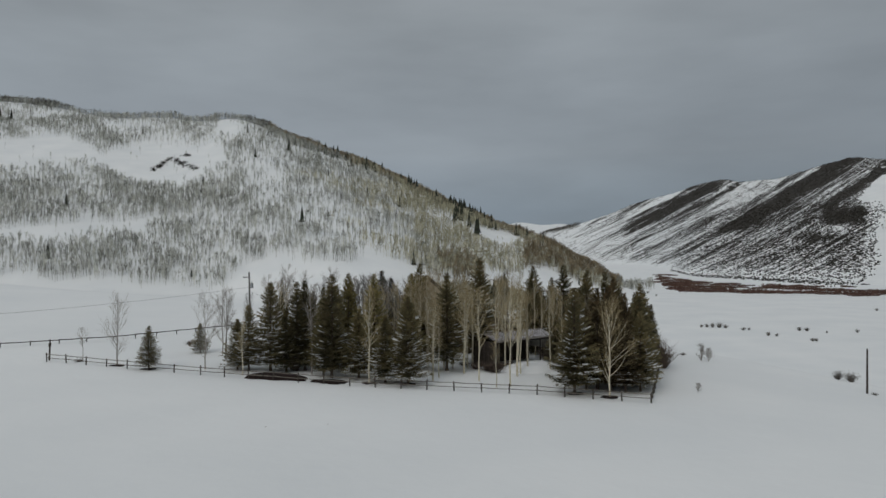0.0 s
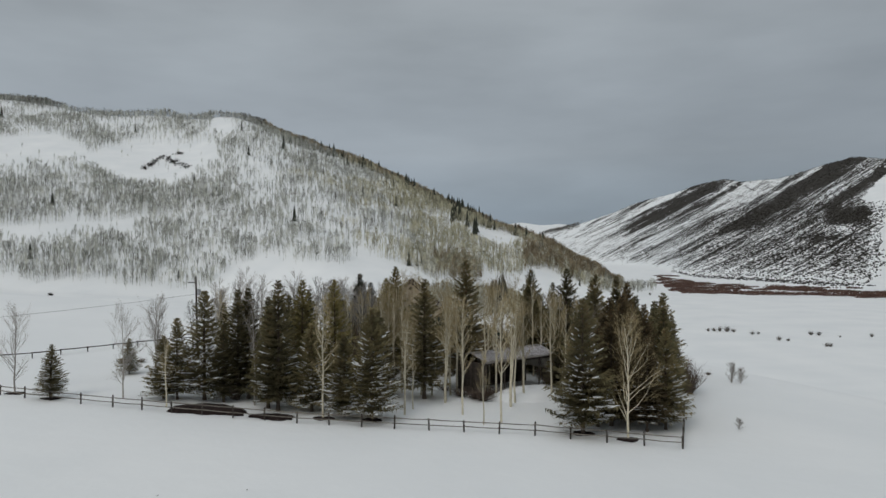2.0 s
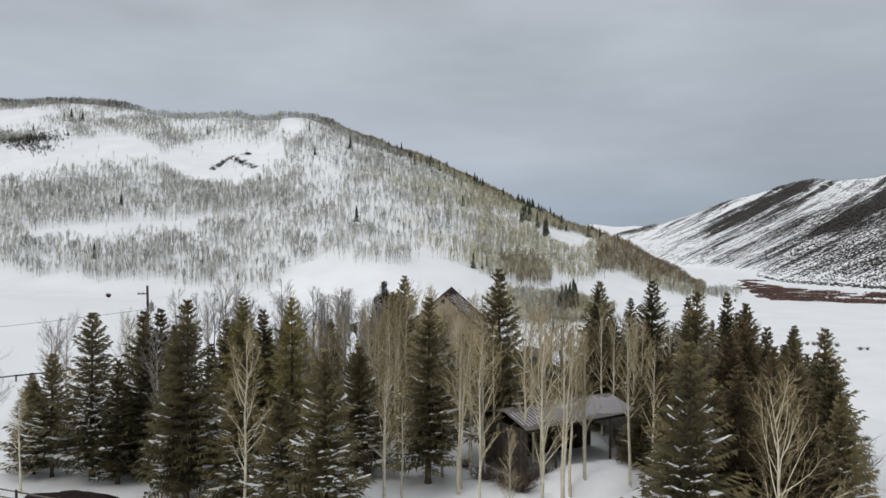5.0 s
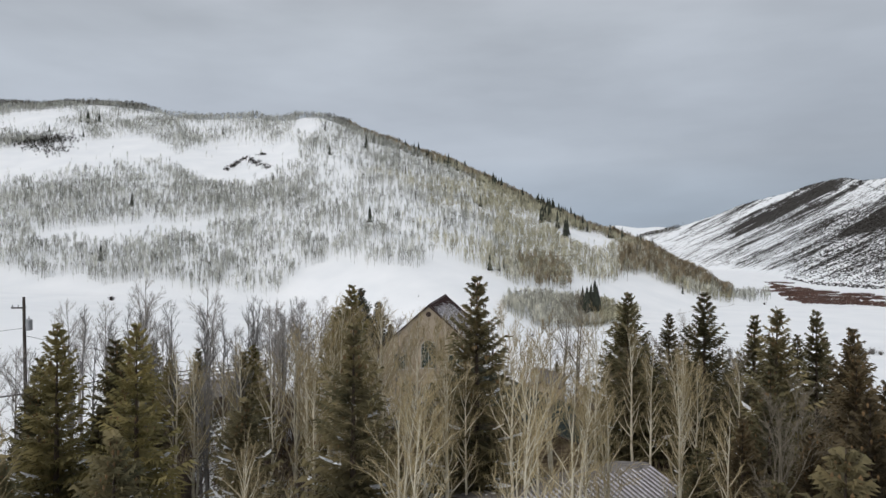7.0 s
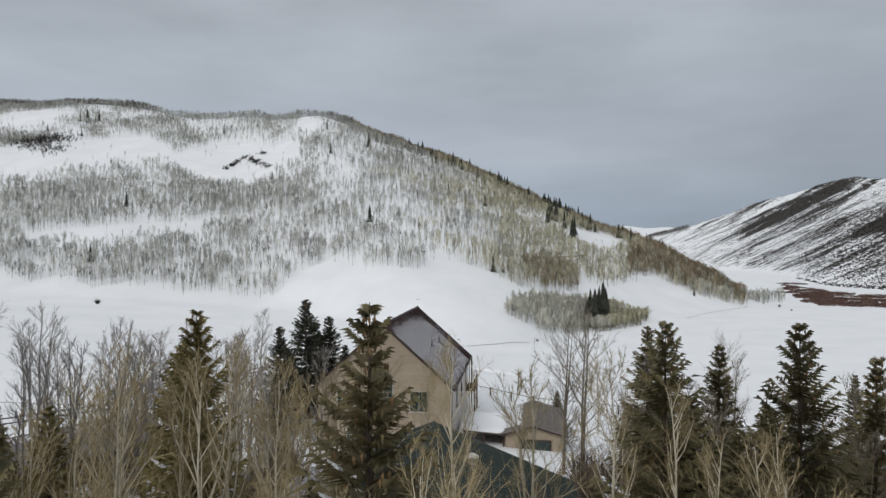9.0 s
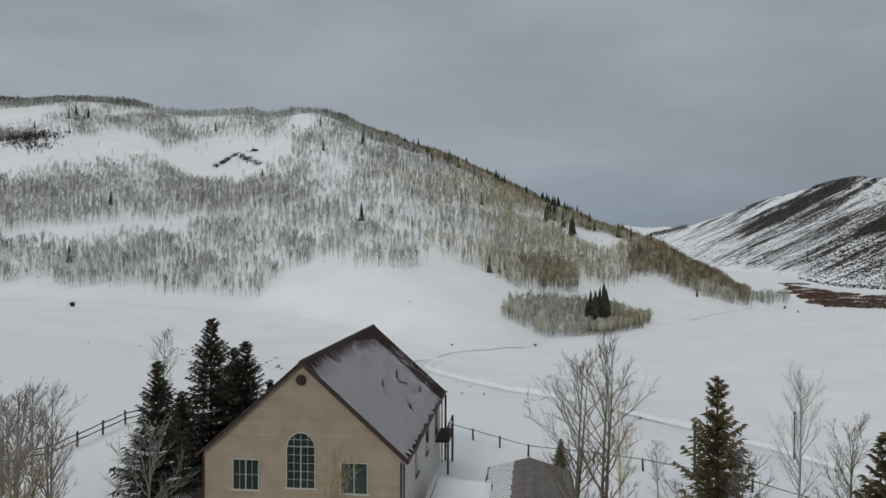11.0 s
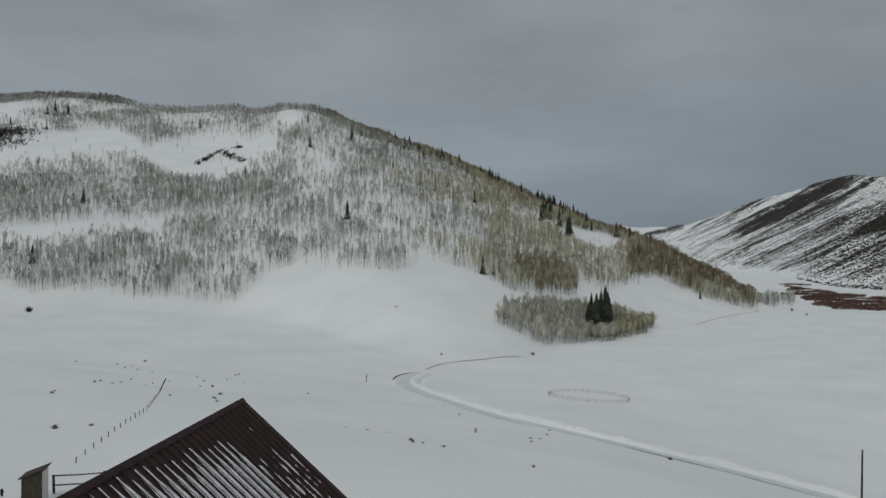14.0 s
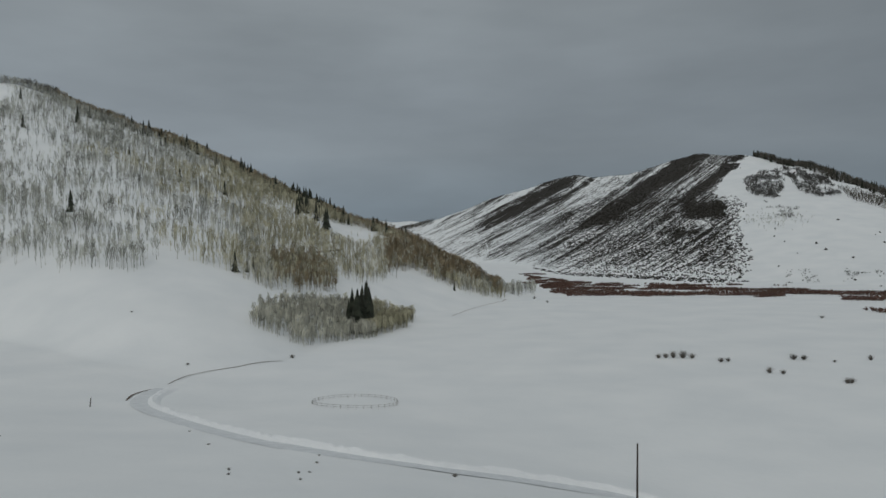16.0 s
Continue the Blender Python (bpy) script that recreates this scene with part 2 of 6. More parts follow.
# ---- mesh helpers ----
class Shape:
    """Gathers points and faces for one mesh."""

    def __init__(self):
        self.v, self.f = [], []

    def add(self, points, faces):
        k = len(self.v)
        self.v.extend(tuple(p) for p in points)
        self.f.extend(tuple(k + i for i in face) for face in faces)
        return self

    def box(self, x0, y0, z0, x1, y1, z1, chamfer=0.0):
        c = chamfer
        if not c:
            pts = [(x, y, z) for z in (z0, z1) for x, y in ((x0, y0), (x1, y0), (x1, y1), (x0, y1))]
            return self.add(pts, [(3, 2, 1, 0), (4, 5, 6, 7), (0, 1, 5, 4), (1, 2, 6, 5), (2, 3, 7, 6), (3, 0, 4, 7)])
        ring = lambda a, z: [(x0 + a, y0, z), (x1 - a, y0, z), (x1, y0 + a, z), (x1, y1 - a, z), (x1 - a, y1, z), (x0 + a, y1, z), (x0, y1 - a, z), (x0, y0 + a, z)]
        faces = [tuple(range(7, -1, -1)), tuple(range(8, 16))] + [(i, (i + 1) % 8, 8 + (i + 1) % 8, 8 + i) for i in range(8)]
        return self.add(ring(c, z0) + ring(c, z1), faces)

    def prism(self, outline, y0, y1):
        """An outline in x, z pushed along y."""
        k = len(outline)
        pts = [(x, y0, z) for x, z in outline] + [(x, y1, z) for x, z in outline]
        return self.add(pts, [tuple(range(k)), tuple(range(2 * k - 1, k - 1, -1))] + [(i + k, (i + 1) % k + k, (i + 1) % k, i) for i in range(k)])

    def tube(self, path, radii, sides=5, caps=False):
        path = [Vector(p) for p in path]
        rings = []
        for i, p in enumerate(path):
            ahead = (path[min(i + 1, len(path) - 1)] - path[max(i - 1, 0)]).normalized()
            side = ahead.cross(Vector((0.31, 0.2, 0.93)) if abs(ahead.z) < 0.9 else Vector((1, 0.1, 0))).normalized()
            up = side.cross(ahead)
            rings += [p + radii[i] * (math.cos(a) * side + math.sin(a) * up) for a in (2 * math.pi * s / sides for s in range(sides))]
        faces = [(i * sides + s, i * sides + (s + 1) % sides, (i + 1) * sides + (s + 1) % sides, (i + 1) * sides + s) for i in range(len(path) - 1) for s in range(sides)]
        if caps:
            faces += [tuple(range(sides - 1, -1, -1)), tuple(range(len(rings) - sides, len(rings)))]
        return self.add(rings, faces)

    def mesh(self, name, material, smooth=False):
        data = bpy.data.meshes.new(name)
        data.from_pydata(self.v, [], self.f)
        data.materials.append(material)
        if smooth:
            data.polygons.foreach_set("use_smooth", [True] * len(data.polygons))
        data.update()
        return data


def part(name, shape, material, parent, label="", smooth=False):
    """One mesh under a thing or a part."""
    data = shape if isinstance(shape, bpy.types.Mesh) else shape.mesh(name, material, smooth)
    ob = new(name, data)
    ob.parent = parent
    return tagged(ob, label) if label else ob


def thing(name, m, label, category, group="", kind=""):
    ob = new(name)
    ob.empty_display_size = 0.3
    ob.matrix_basis = m
    return tagged(ob, label, category, group, kind)


def solo(name, shape, material, label, category, group="", kind="", m=None, smooth=False):
    """A thing of a single mesh."""
    ob = new(name, shape if isinstance(shape, bpy.types.Mesh) else shape.mesh(name, material, smooth))
    if m is not None:
        ob.matrix_basis = m
    return tagged(ob, label, category, group, kind)


def arrays(name, points, faces, material):
    """A mesh from numpy arrays of points and triangles."""
    data = bpy.data.meshes.new(name)
    data.vertices.add(len(points))
    data.vertices.foreach_set("co", np.asarray(points, np.float32).ravel())
    data.loops.add(faces.size)
    data.loops.foreach_set("vertex_index", faces.ravel().astype(np.int32))
    data.polygons.add(len(faces))
    data.polygons.foreach_set("loop_start", np.arange(0, faces.size, faces.shape[1], dtype=np.int32))
    data.materials.append(material)
    data.update(calc_edges=True)
    data.validate()
    return data


# ---- the land ----
def soft(x, knots, values, width):
    """A profile through knots, rounded over the width."""
    return sum(np.interp(x + width * k, knots, values) for k in (-1, -0.5, 0, 0.5, 1)) / 5


BENCH_Y = [-400, -60, 20, 60, 110, 135, 158, 201, 260, 325, 420, 570, 750, 1200, 5000]
BENCH_Z = [4, 2.2, 1.6, 1.8, 1.8, 0.5, -2.6, -11.7, -20, -27.5, -29, -27, -31, -32, -34]
LEAN = [0.02, 0.02, 0.025, 0.03, 0.05, 0.07, 0.09, 0.13, 0.10, 0.085, 0.08, 0.07, 0.03, 0, 0]
LEFT_AZ = [-80, -60, -45, -34.6, -31, -27, -23, -19, -15, -12, -10, -5.6, -0.8, 3.9, 6.8, 10.5, 13.8, 17.8, 21.8, 24]
LEFT_Z = [120, 180, 240, 267, 276, 268, 258, 251, 238, 228, 217, 187, 148, 106, 83, 54, 36, 4, -24, -31]
LEFT_FAR = [1500, 1500, 1450, 1400, 1362, 1325, 1288, 1250, 1144, 1080, 1071, 1047, 1024, 1000, 983, 960, 898, 819, 740, 700]
RIGHT_AZ = [11, 14.4, 17, 21.1, 26, 28.6, 29.8, 32.4, 35.3, 37.3, 40, 42.6, 45.4, 49.3, 58, 75, 100]
RIGHT_Z = [-30, 89, 112, 178, 235, 250, 232, 229, 256, 271, 258, 228, 189, 123, 60, 20, -30]
RIGHT_FAR = [2950, 2900, 2810, 2675, 2510, 2420, 2375, 2289, 2215, 2161, 2086, 2012, 1926, 1800, 1700, 1600, 1600]


def meadow(x, y):
    z = soft(y, BENCH_Y, BENCH_Z, 14)
    z = z + soft(y, BENCH_Y, LEAN, 14) * 400 * np.tanh(np.maximum(20 - x, 0) / 400)
    edge, run = np.interp(y, [50, 140], [32, 16]), np.interp(y, [50, 140], [150, 92])
    u = np.clip((x - edge) / run, 0, 1)
    floor = np.interp(y, [-400, 200, 700], [-27, -29, -31])
    return z + (np.minimum(floor, z) - z) * u * u * (3 - 2 * u)


def terrain(x, y):
    """Height of the land."""
    x, y = np.asarray(x, float), np.asarray(y, float)
    z = meadow(x, y)
    d, az = np.hypot(x - 5, y - 60), np.degrees(np.arctan2(x - 5, y - 60))
    ripple = 1 + 0.012 * np.sin(x / 37 + 1.3 * np.sin(y / 53)) + 0.010 * np.sin(y / 29 + x / 61)
    foot = soft(az, [-80, -45, -34, -27, -19, -12, -5, 0, 5, 10, 15, 22, 24], [700, 560, 520, 480, 460, 420, 340, 320, 340, 420, 560, 690, 695], 1.5)
    crest, top = soft(az, LEFT_AZ, LEFT_FAR, 0.8), soft(az, LEFT_AZ, LEFT_Z, 0.5)
    u = (d - foot) / (crest - foot)
    rise = np.clip(u, 0, 1) ** 0.94 * ripple * np.clip(u / 0.06, 0, 1) ** 0.7
    hill = z + (np.maximum(top, z) - z) * np.minimum(rise, 1) - np.maximum(d - crest, 0) * 0.25
    fade = np.clip((az + 110) / 30, 0, 1) * (az < 24)
    z = np.where(u > 0, np.maximum(z, z + (hill - z) * fade), z)
    foot = soft(az, [11, 17, 22, 27, 38, 50, 75, 100], [2400, 2300, 2100, 1340, 1080, 950, 900, 900], 1)
    crest, top = soft(az, RIGHT_AZ, RIGHT_FAR, 0.5), soft(az, RIGHT_AZ, RIGHT_Z, 0.3)
    u = (d - foot) / (crest - foot)
    hill = z + (np.maximum(top, z) - z) * np.minimum(np.clip(u, 0, 1) ** 1.05 * ripple, 1) - np.maximum(d - crest, 0) * 0.2
    z = np.where((u > 0) & (az > 11) & (az < 100), np.maximum(z, hill), z)
    far = np.clip((d - 3400) / 900, 0, 1)
    return np.maximum(z, -34 + (190 + 14 * np.sin(az / 1.7) + 8 * np.sin(az / 0.6)) * far * far * (3 - 2 * far))


def height(x, y):
    return float(terrain(x, y))


def inside(x, y, outline):
    """Which points lie within an outline."""
    x, y = np.asarray(x, float), np.asarray(y, float)
    hit = np.zeros(x.shape, bool)
    for (ax, ay), (bx, by) in zip(outline, outline[1:] + outline[:1]):
        hit ^= ((ay > y) != (by > y)) & (x < (bx - ax) * (y - ay) / (by - ay + 1e-9) + ax)
    return hit


def wander(x, y, size, seed=0.0):
    """Smooth uneven values from -1 to 1 over the land."""
    x, y = np.asarray(x) / size + seed, np.asarray(y) / size - 1.7 * seed
    return (np.sin(x + 1.9 * np.sin(y * 0.7 + seed)) + np.sin(y * 1.3 + 1.4 * np.sin(x * 0.9)) + 0.6 * np.sin(2.3 * x - 1.9 * y) + 0.5 * np.sin(3.1 * y + 2.7 * x + seed)) / 3.1


def hill_face(x, y):
    """Azimuth from the yard and the share of the way up the eastern hill."""
    d, az = np.hypot(x - 5, y - 60), np.degrees(np.arctan2(x - 5, y - 60))
    foot = soft(az, [11, 17, 22, 27, 38, 50, 75, 100], [2400, 2300, 2100, 1340, 1080, 950, 900, 900], 1)
    return az, (d - foot) / (soft(az, RIGHT_AZ, RIGHT_FAR, 0.5) - foot)


def gully_line(x, y):
    """A value that stays the same along each gully of the eastern hill, and the rise above the eye of the yard."""
    az, u = hill_face(x, y)
    lift = (terrain(x, y) - 20) / np.maximum(np.hypot(x - 9, y - 98), 1)
    return az - np.interp(az, [20, 28, 36, 41], [112, 106, 88, 82]) * lift, lift


def brush_cover(x, y):
    """How much sagebrush stands on the eastern hill: fine stripes along its gullies, solid on three spurs, snow between."""
    az, u = hill_face(x, y)
    s, lift = gully_line(x, y)
    fray = 0.34 * wander(x, y, 34, 1.0) + 0.24 * wander(x, y, 11, 3.0)
    dense = np.interp(az, [14, 18, 22, 27, 34, 40], [0.12, 0.27, 0.42, 0.48, 0.48, 0.40])
    dense = dense + 0.24 * wander(s * 10, lift * 60, 4.1, 0.4) + 0.22 * wander(s * 10, lift * 110, 1.7, 1.3)
    for middle, width, low, top, more in ((27.0, 1.05, 0.016, 0.2, 0.85), (31.3, 0.62, 0.050, 0.2, 0.62), (18.7, 0.85, 0.020, 0.098, 0.66), (20.7, 0.22, 0.055, 0.2, 0.40), (24.7, 0.34, 0.045, 0.2, 0.32), (17.2, 0.20, 0.030, 0.2, 0.30), (22.2, 0.16, 0.02, 0.07, 0.25),
                                           (23.2, 0.75, 0.040, 0.2, -0.40), (16.2, 0.70, 0.040, 0.2, -0.30), (20.0, 0.30, 0.060, 0.2, -0.35), (21.5, 0.45, 0.055, 0.2, -0.35), (29.4, 0.7, 0.06, 0.2, 0.10), (25.5, 0.25, 0.06, 0.2, -0.30)):
        on = np.clip((lift - low) / 0.016, 0, 1) * np.clip((top - lift) / 0.01, 0, 1)
        dense = dense + more * on * np.exp(-((np.abs(s + fray - middle) / width) ** 3))
    # a dark shelf under the second spur, and a snow hollow below it
    dense = dense + 0.75 * np.exp(-(((lift + 0.004 * fray - 0.043) / 0.011) ** 2)) * np.clip(1.8 - np.abs(az - 37.6) / 1.0, 0, 1)
    dense = dense + 0.45 * np.exp(-(((lift - 0.014) / 0.006) ** 2)) * np.clip(2.0 - np.abs(az - 36.2) / 1.3, 0, 1) * (0.6 + wander(s * 10, lift * 300, 2.0, 3.0))
    dense = dense - 0.35 * np.exp(-(((lift - 0.027) / 0.006) ** 2)) * np.clip(1.5 - np.abs(az - 37.0) / 1.0, 0, 1)
    dense = dense - 0.10 * np.clip((0.0 - lift) / 0.03, 0, 1) - 0.35 * np.exp(-(((u - 0.01) / 0.05) ** 2))
    edge = np.interp(lift, [-0.05, 0.0, 0.03, 0.05, 0.066, 0.08, 0.11], [39.4, 39.6, 39.6, 39.1, 38.4, 39.2, 40.4])
    dense = dense - 1.6 * np.clip((az + 1.6 * fray - edge) / 0.5, 0, 1)
    return np.where((u > 0) & (u < 1.02) & (az > 14) & (az < 47), np.clip(dense, 0, 1.4), 0)


def land_sheet():
    az = np.concatenate([np.arange(-40, 14, 0.36), np.arange(14, 42, 0.2), np.arange(42, 54, 0.36), np.arange(54, 320, 3.0)])
    r = np.concatenate([np.arange(2, 300, 3.2), 300 * 1.0095 ** np.arange(0, 241), np.linspace(3000, 5400, 22)])
    a, d = np.meshgrid(np.radians(az), r)
    x, y = 5 + d * np.sin(a), 60 + d * np.cos(a)
    z = terrain(x, y) + 0.10 * wander(x, y, 9.0) * np.clip(d / 60, 0.3, 1) + 0.05 * wander(x, y, 3.7, 2.0)
    n, k = len(r), len(az)
    i = np.arange(n * k).reshape(n, k)
    quads = np.stack([i[:-1], i[1:], np.roll(i[1:], -1, 1), np.roll(i[:-1], -1, 1)], -1).reshape(-1, 4)[:, ::-1]
    points = np.concatenate([np.stack([x, y, z], -1).reshape(-1, 3), [(5, 60, height(5, 60))]])
    data = arrays("ground", points, quads, GROUND)
    fan = bmesh.new()
    fan.from_mesh(data)
    fan.verts.ensure_lookup_table()
    for c in range(k):
        fan.faces.new((fan.verts[n * k], fan.verts[(c + 1) % k], fan.verts[c]))
    fan.to_mesh(data)
    fan.free()
    data.polygons.foreach_set("use_smooth", [True] * len(data.polygons))
    az_at, up_at = hill_face(x, y)
    on_hill = (up_at > 0) & (up_at < 1.1) & (az_at > 12) & (az_at < 60)
    for name, values in (("brush", np.where(brush_cover(x, y) > 0.004, brush_cover(x, y), -1)), ("gully", np.where(on_hill, gully_line(x, y)[0], 0)), ("climb", np.where(on_hill, up_at, 0))):
        layer = data.attributes.new(name, "FLOAT", "POINT")
        layer.data.foreach_set("value", np.concatenate([values.ravel(), [0]]).astype(np.float32))
    return new("ground", data)


def ground_material():
    m = bpy.data.materials.new("snow_ground")
    m.use_nodes = True
    n, l = m.node_tree.nodes, m.node_tree.links
    shader, place = n["Principled BSDF"], n.new("ShaderNodeTexCoord")
    drift = n.new("ShaderNodeTexNoise")
    drift.inputs["Scale"].default_value, drift.inputs["Detail"].default_value = 0.035, 8
    l.new(place.outputs["Object"], drift.inputs["Vector"])
    snow = n.new("ShaderNodeValToRGB")
    snow.color_ramp.elements[0].position, snow.color_ramp.elements[0].color = 0.3, (0.815, 0.834, 0.846, 1)
    snow.color_ramp.elements[1].position, snow.color_ramp.elements[1].color = 0.7, (0.895, 0.905, 0.908, 1)
    l.new(drift.outputs["Fac"], snow.inputs[0])
    speck = n.new("ShaderNodeTexNoise")
    speck.inputs["Scale"].default_value, speck.inputs["Detail"].default_value, speck.inputs["Roughness"].default_value = 0.19, 2.5, 0.6
    l.new(place.outputs["Object"], speck.inputs["Vector"])
    brush = n.new("ShaderNodeAttribute")
    brush.attribute_name = "brush"
    gully, climb = n.new("ShaderNodeAttribute"), n.new("ShaderNodeAttribute")
    gully.attribute_name, climb.attribute_name = "gully", "climb"
    along_gully = n.new("ShaderNodeCombineXYZ")
    l.new(gully.outputs["Fac"], along_gully.inputs["X"])
    l.new(climb.outputs["Fac"], along_gully.inputs["Y"])
    streaks = n.new("ShaderNodeTexNoise")
    streaks.inputs["Scale"].default_value, streaks.inputs["Detail"].default_value, streaks.inputs["Roughness"].default_value = 7.0, 3.0, 0.6
    l.new(along_gully.outputs[0], streaks.inputs["Vector"])
    mixed = n.new("ShaderNodeMix")
    mixed.inputs["Factor"].default_value = 0.58
    l.new(speck.outputs["Fac"], mixed.inputs["A"])
    l.new(streaks.outputs["Fac"], mixed.inputs["B"])
    total = n.new("ShaderNodeMath")
    total.operation, total.inputs[1].default_value = "MULTIPLY_ADD", 4.2
    l.new(mixed.outputs["Result"], total.inputs[0])
    l.new(brush.outputs["Fac"], total.inputs[2])
    bare = n.new("ShaderNodeMapRange")
    bare.inputs["From Min"].default_value, bare.inputs["From Max"].default_value = 2.48, 2.56
    l.new(total.outputs[0], bare.inputs["Value"])
    soil = n.new("ShaderNodeValToRGB")
    soil.color_ramp.elements[0].color, soil.color_ramp.elements[1].color = (0.021, 0.0185, 0.0155, 1), (0.056, 0.049, 0.042, 1)
    l.new(drift.outputs["Fac"], soil.inputs[0])
    both = n.new("ShaderNodeMix")
    both.data_type = "RGBA"
    l.new(bare.outputs[0], both.inputs["Factor"])
    l.new(snow.outputs["Color"], both.inputs["A"])
    l.new(soil.outputs["Color"], both.inputs["B"])
    l.new(both.outputs["Result"], shader.inputs["Base Color"])
    shader.inputs["Roughness"].default_value = 0.8
    shader.inputs["Specular IOR Level"].default_value = 0.2
    crust = n.new("ShaderNodeTexNoise")
    crust.inputs["Scale"].default_value, crust.inputs["Detail"].default_value = 0.35, 6
    l.new(place.outputs["Object"], crust.inputs["Vector"])
    relief = n.new("ShaderNodeBump")
    relief.inputs["Strength"].default_value, relief.inputs["Distance"].default_value = 0.35, 0.4
    l.new(crust.outputs["Fac"], relief.inputs["Height"])
    l.new(relief.outputs[0], shader.inputs["Normal"])
    return m


GROUND = ground_material()
tagged(land_sheet(), "snow-covered meadow rising into wooded hills", "ground", kind="structure")


# ---- far woods ----
FOREST = [(-900, 560), (-286, 512), (-197, 516), (-128, 508), (-114, 530), (-88, 537), (-61, 508), (-28, 500), (-19, 520), (2, 527), (24, 522), (38, 510), (61, 525), (84, 558), (97, 619), (116, 627), (147, 668), (157, 711), (192, 747), (205, 722), (229, 704), (258, 703), (272, 712), (262, 780), (200, 950), (120, 1100), (-100, 1200), (-300, 1350), (-700, 1420), (-1100, 1300)]
CLEARINGS = [
    [(-760, 960), (-572, 883), (-537, 946), (-443, 991), (-369, 892), (-403, 830), (-442, 759), (-480, 743), (-700, 780)],
    [(-699, 1075), (-624, 1145), (-598, 1115), (-606, 1010), (-644, 992), (-760, 1000)],
    [(-358, 882), (-334, 1023), (-219, 950), (-190, 838), (-217, 804), (-232, 770), (-287, 803)],
    [(-324, 556), (-337, 590), (-298, 615), (-225, 662), (-223, 602), (-251, 600), (-271, 562)],
    [(-238, 1013), (-252, 1129), (-217, 1067), (-197, 987)],
    [(-150, 759), (-155, 815), (-129, 812), (-103, 765), (-109, 689)],
    [(109, 791), (127, 875), (183, 967), (199, 864), (149, 793)],
    [(4, 579), (21, 626), (29, 608), (12, 573)],
]


def scatter_wood(name, x, y, size, material, label, category, branches=12, seed=1, width=0.16, lean=0.34, low=0.34, lump=1.0):
    """Leafless trees, each a tapered stem with a rounded crown of fine upswept branches, joined into one object."""
    g = np.random.default_rng(seed)
    n = len(x)
    z = terrain(x, y) - 0.3
    h = size * g.uniform(0.55, 1.15, n) * (1 + lump * (0.24 * wander(x, y, 13, 2.0) + 0.12 * wander(x, y, 27, 5.0)))
    base = np.stack([x, y, z], -1)
    tip = base + np.stack([g.normal(0, 0.3, n), g.normal(0, 0.3, n), h], -1)
    stem = [base + np.array([math.cos(a), math.sin(a), 0]) * (0.010 * h + 0.03)[:, None] for a in (0.4, 2.5, 4.6)]
    levels = [base + (tip - base) * q + np.array([0.05, 0, 0]) for q in (low, 0.5 * low + 0.32, 0.66, 0.82)]
    per = 8 + 2 * branches
    pts = np.empty((n, per, 3))
    for k, p in enumerate((*stem, *levels, tip)):
        pts[:, k] = p
    tris = [(0, 1, 3), (1, 2, 3), (2, 0, 3), (1, 3, 4), (1, 4, 5), (2, 5, 6), (1, 6, 7)]
    for b in range(branches):
        at = b % 4
        q = (low, 0.5 * low + 0.32, 0.66, 0.82)[at]
        a = g.uniform(0, 2 * np.pi, n)
        top = np.minimum(q + (1.02 - q) * g.uniform(0.45, 0.98, n), 0.99)
        swell = np.sqrt(np.clip(1 - ((top - 0.72) / 0.42) ** 2, 0.04, 1))
        reach = h * lean * swell * g.uniform(0.35, 1.0, n)
        out = np.stack([np.cos(a), np.sin(a), np.zeros(n)], -1)
        end = base + np.array([0, 0, 1.0]) * (h * top)[:, None] + out * reach[:, None]
        # a branch sweeps out and then up, widest well past its middle
        mid = 0.28 * levels[at] + 0.72 * end + out * (0.16 * reach)[:, None] - np.array([0, 0, 0.03]) * h[:, None]
        side = np.stack([-np.sin(a), np.cos(a), np.zeros(n)], -1) * (width * g.uniform(0.6, 1.3, n))[:, None]
        pts[:, 8 + 2 * b], pts[:, 9 + 2 * b] = end, mid + side
        tris.append((3 + at, 8 + 2 * b, 9 + 2 * b))
    faces = (per * np.arange(n)[:, None, None] + np.array(tris)[None]).reshape(-1, 3)
    return tagged(new(name, arrays(name, pts.reshape(-1, 3), faces, material)), label, category, kind="stuff")


def scatter_conifers(name, x, y, size, label, seed=1):
    """Far spruces: ragged tiers round a stem."""
    g = np.random.default_rng(seed)
    s = Shape()
    for px, py, tall in zip(x, y, np.broadcast_to(size, len(x))):
        z, h = height(px, py) - 0.4, tall * g.uniform(0.6, 1.25)
        r = h * g.uniform(0.17, 0.235)
        for tier in range(7):
            lo, k = z + h * (0.06 + 0.125 * tier), 7
            spread = r * (1 - tier / 7.6)
            turn = g.uniform(0, 6)
            rim = [(px + spread * w * math.cos(turn + 2 * math.pi * j / k), py + spread * w * math.sin(turn + 2 * math.pi * j / k), lo - 0.25 * spread * w) for j in range(k) for w in [g.uniform(0.55, 1.15)]]
            s.add(rim + [(px, py, min(lo + h * 0.24, z + h))], [(j, (j + 1) % k, k) for j in range(k)])
    return solo(name, s, FAR_DARK, label, "trees", kind="stuff")


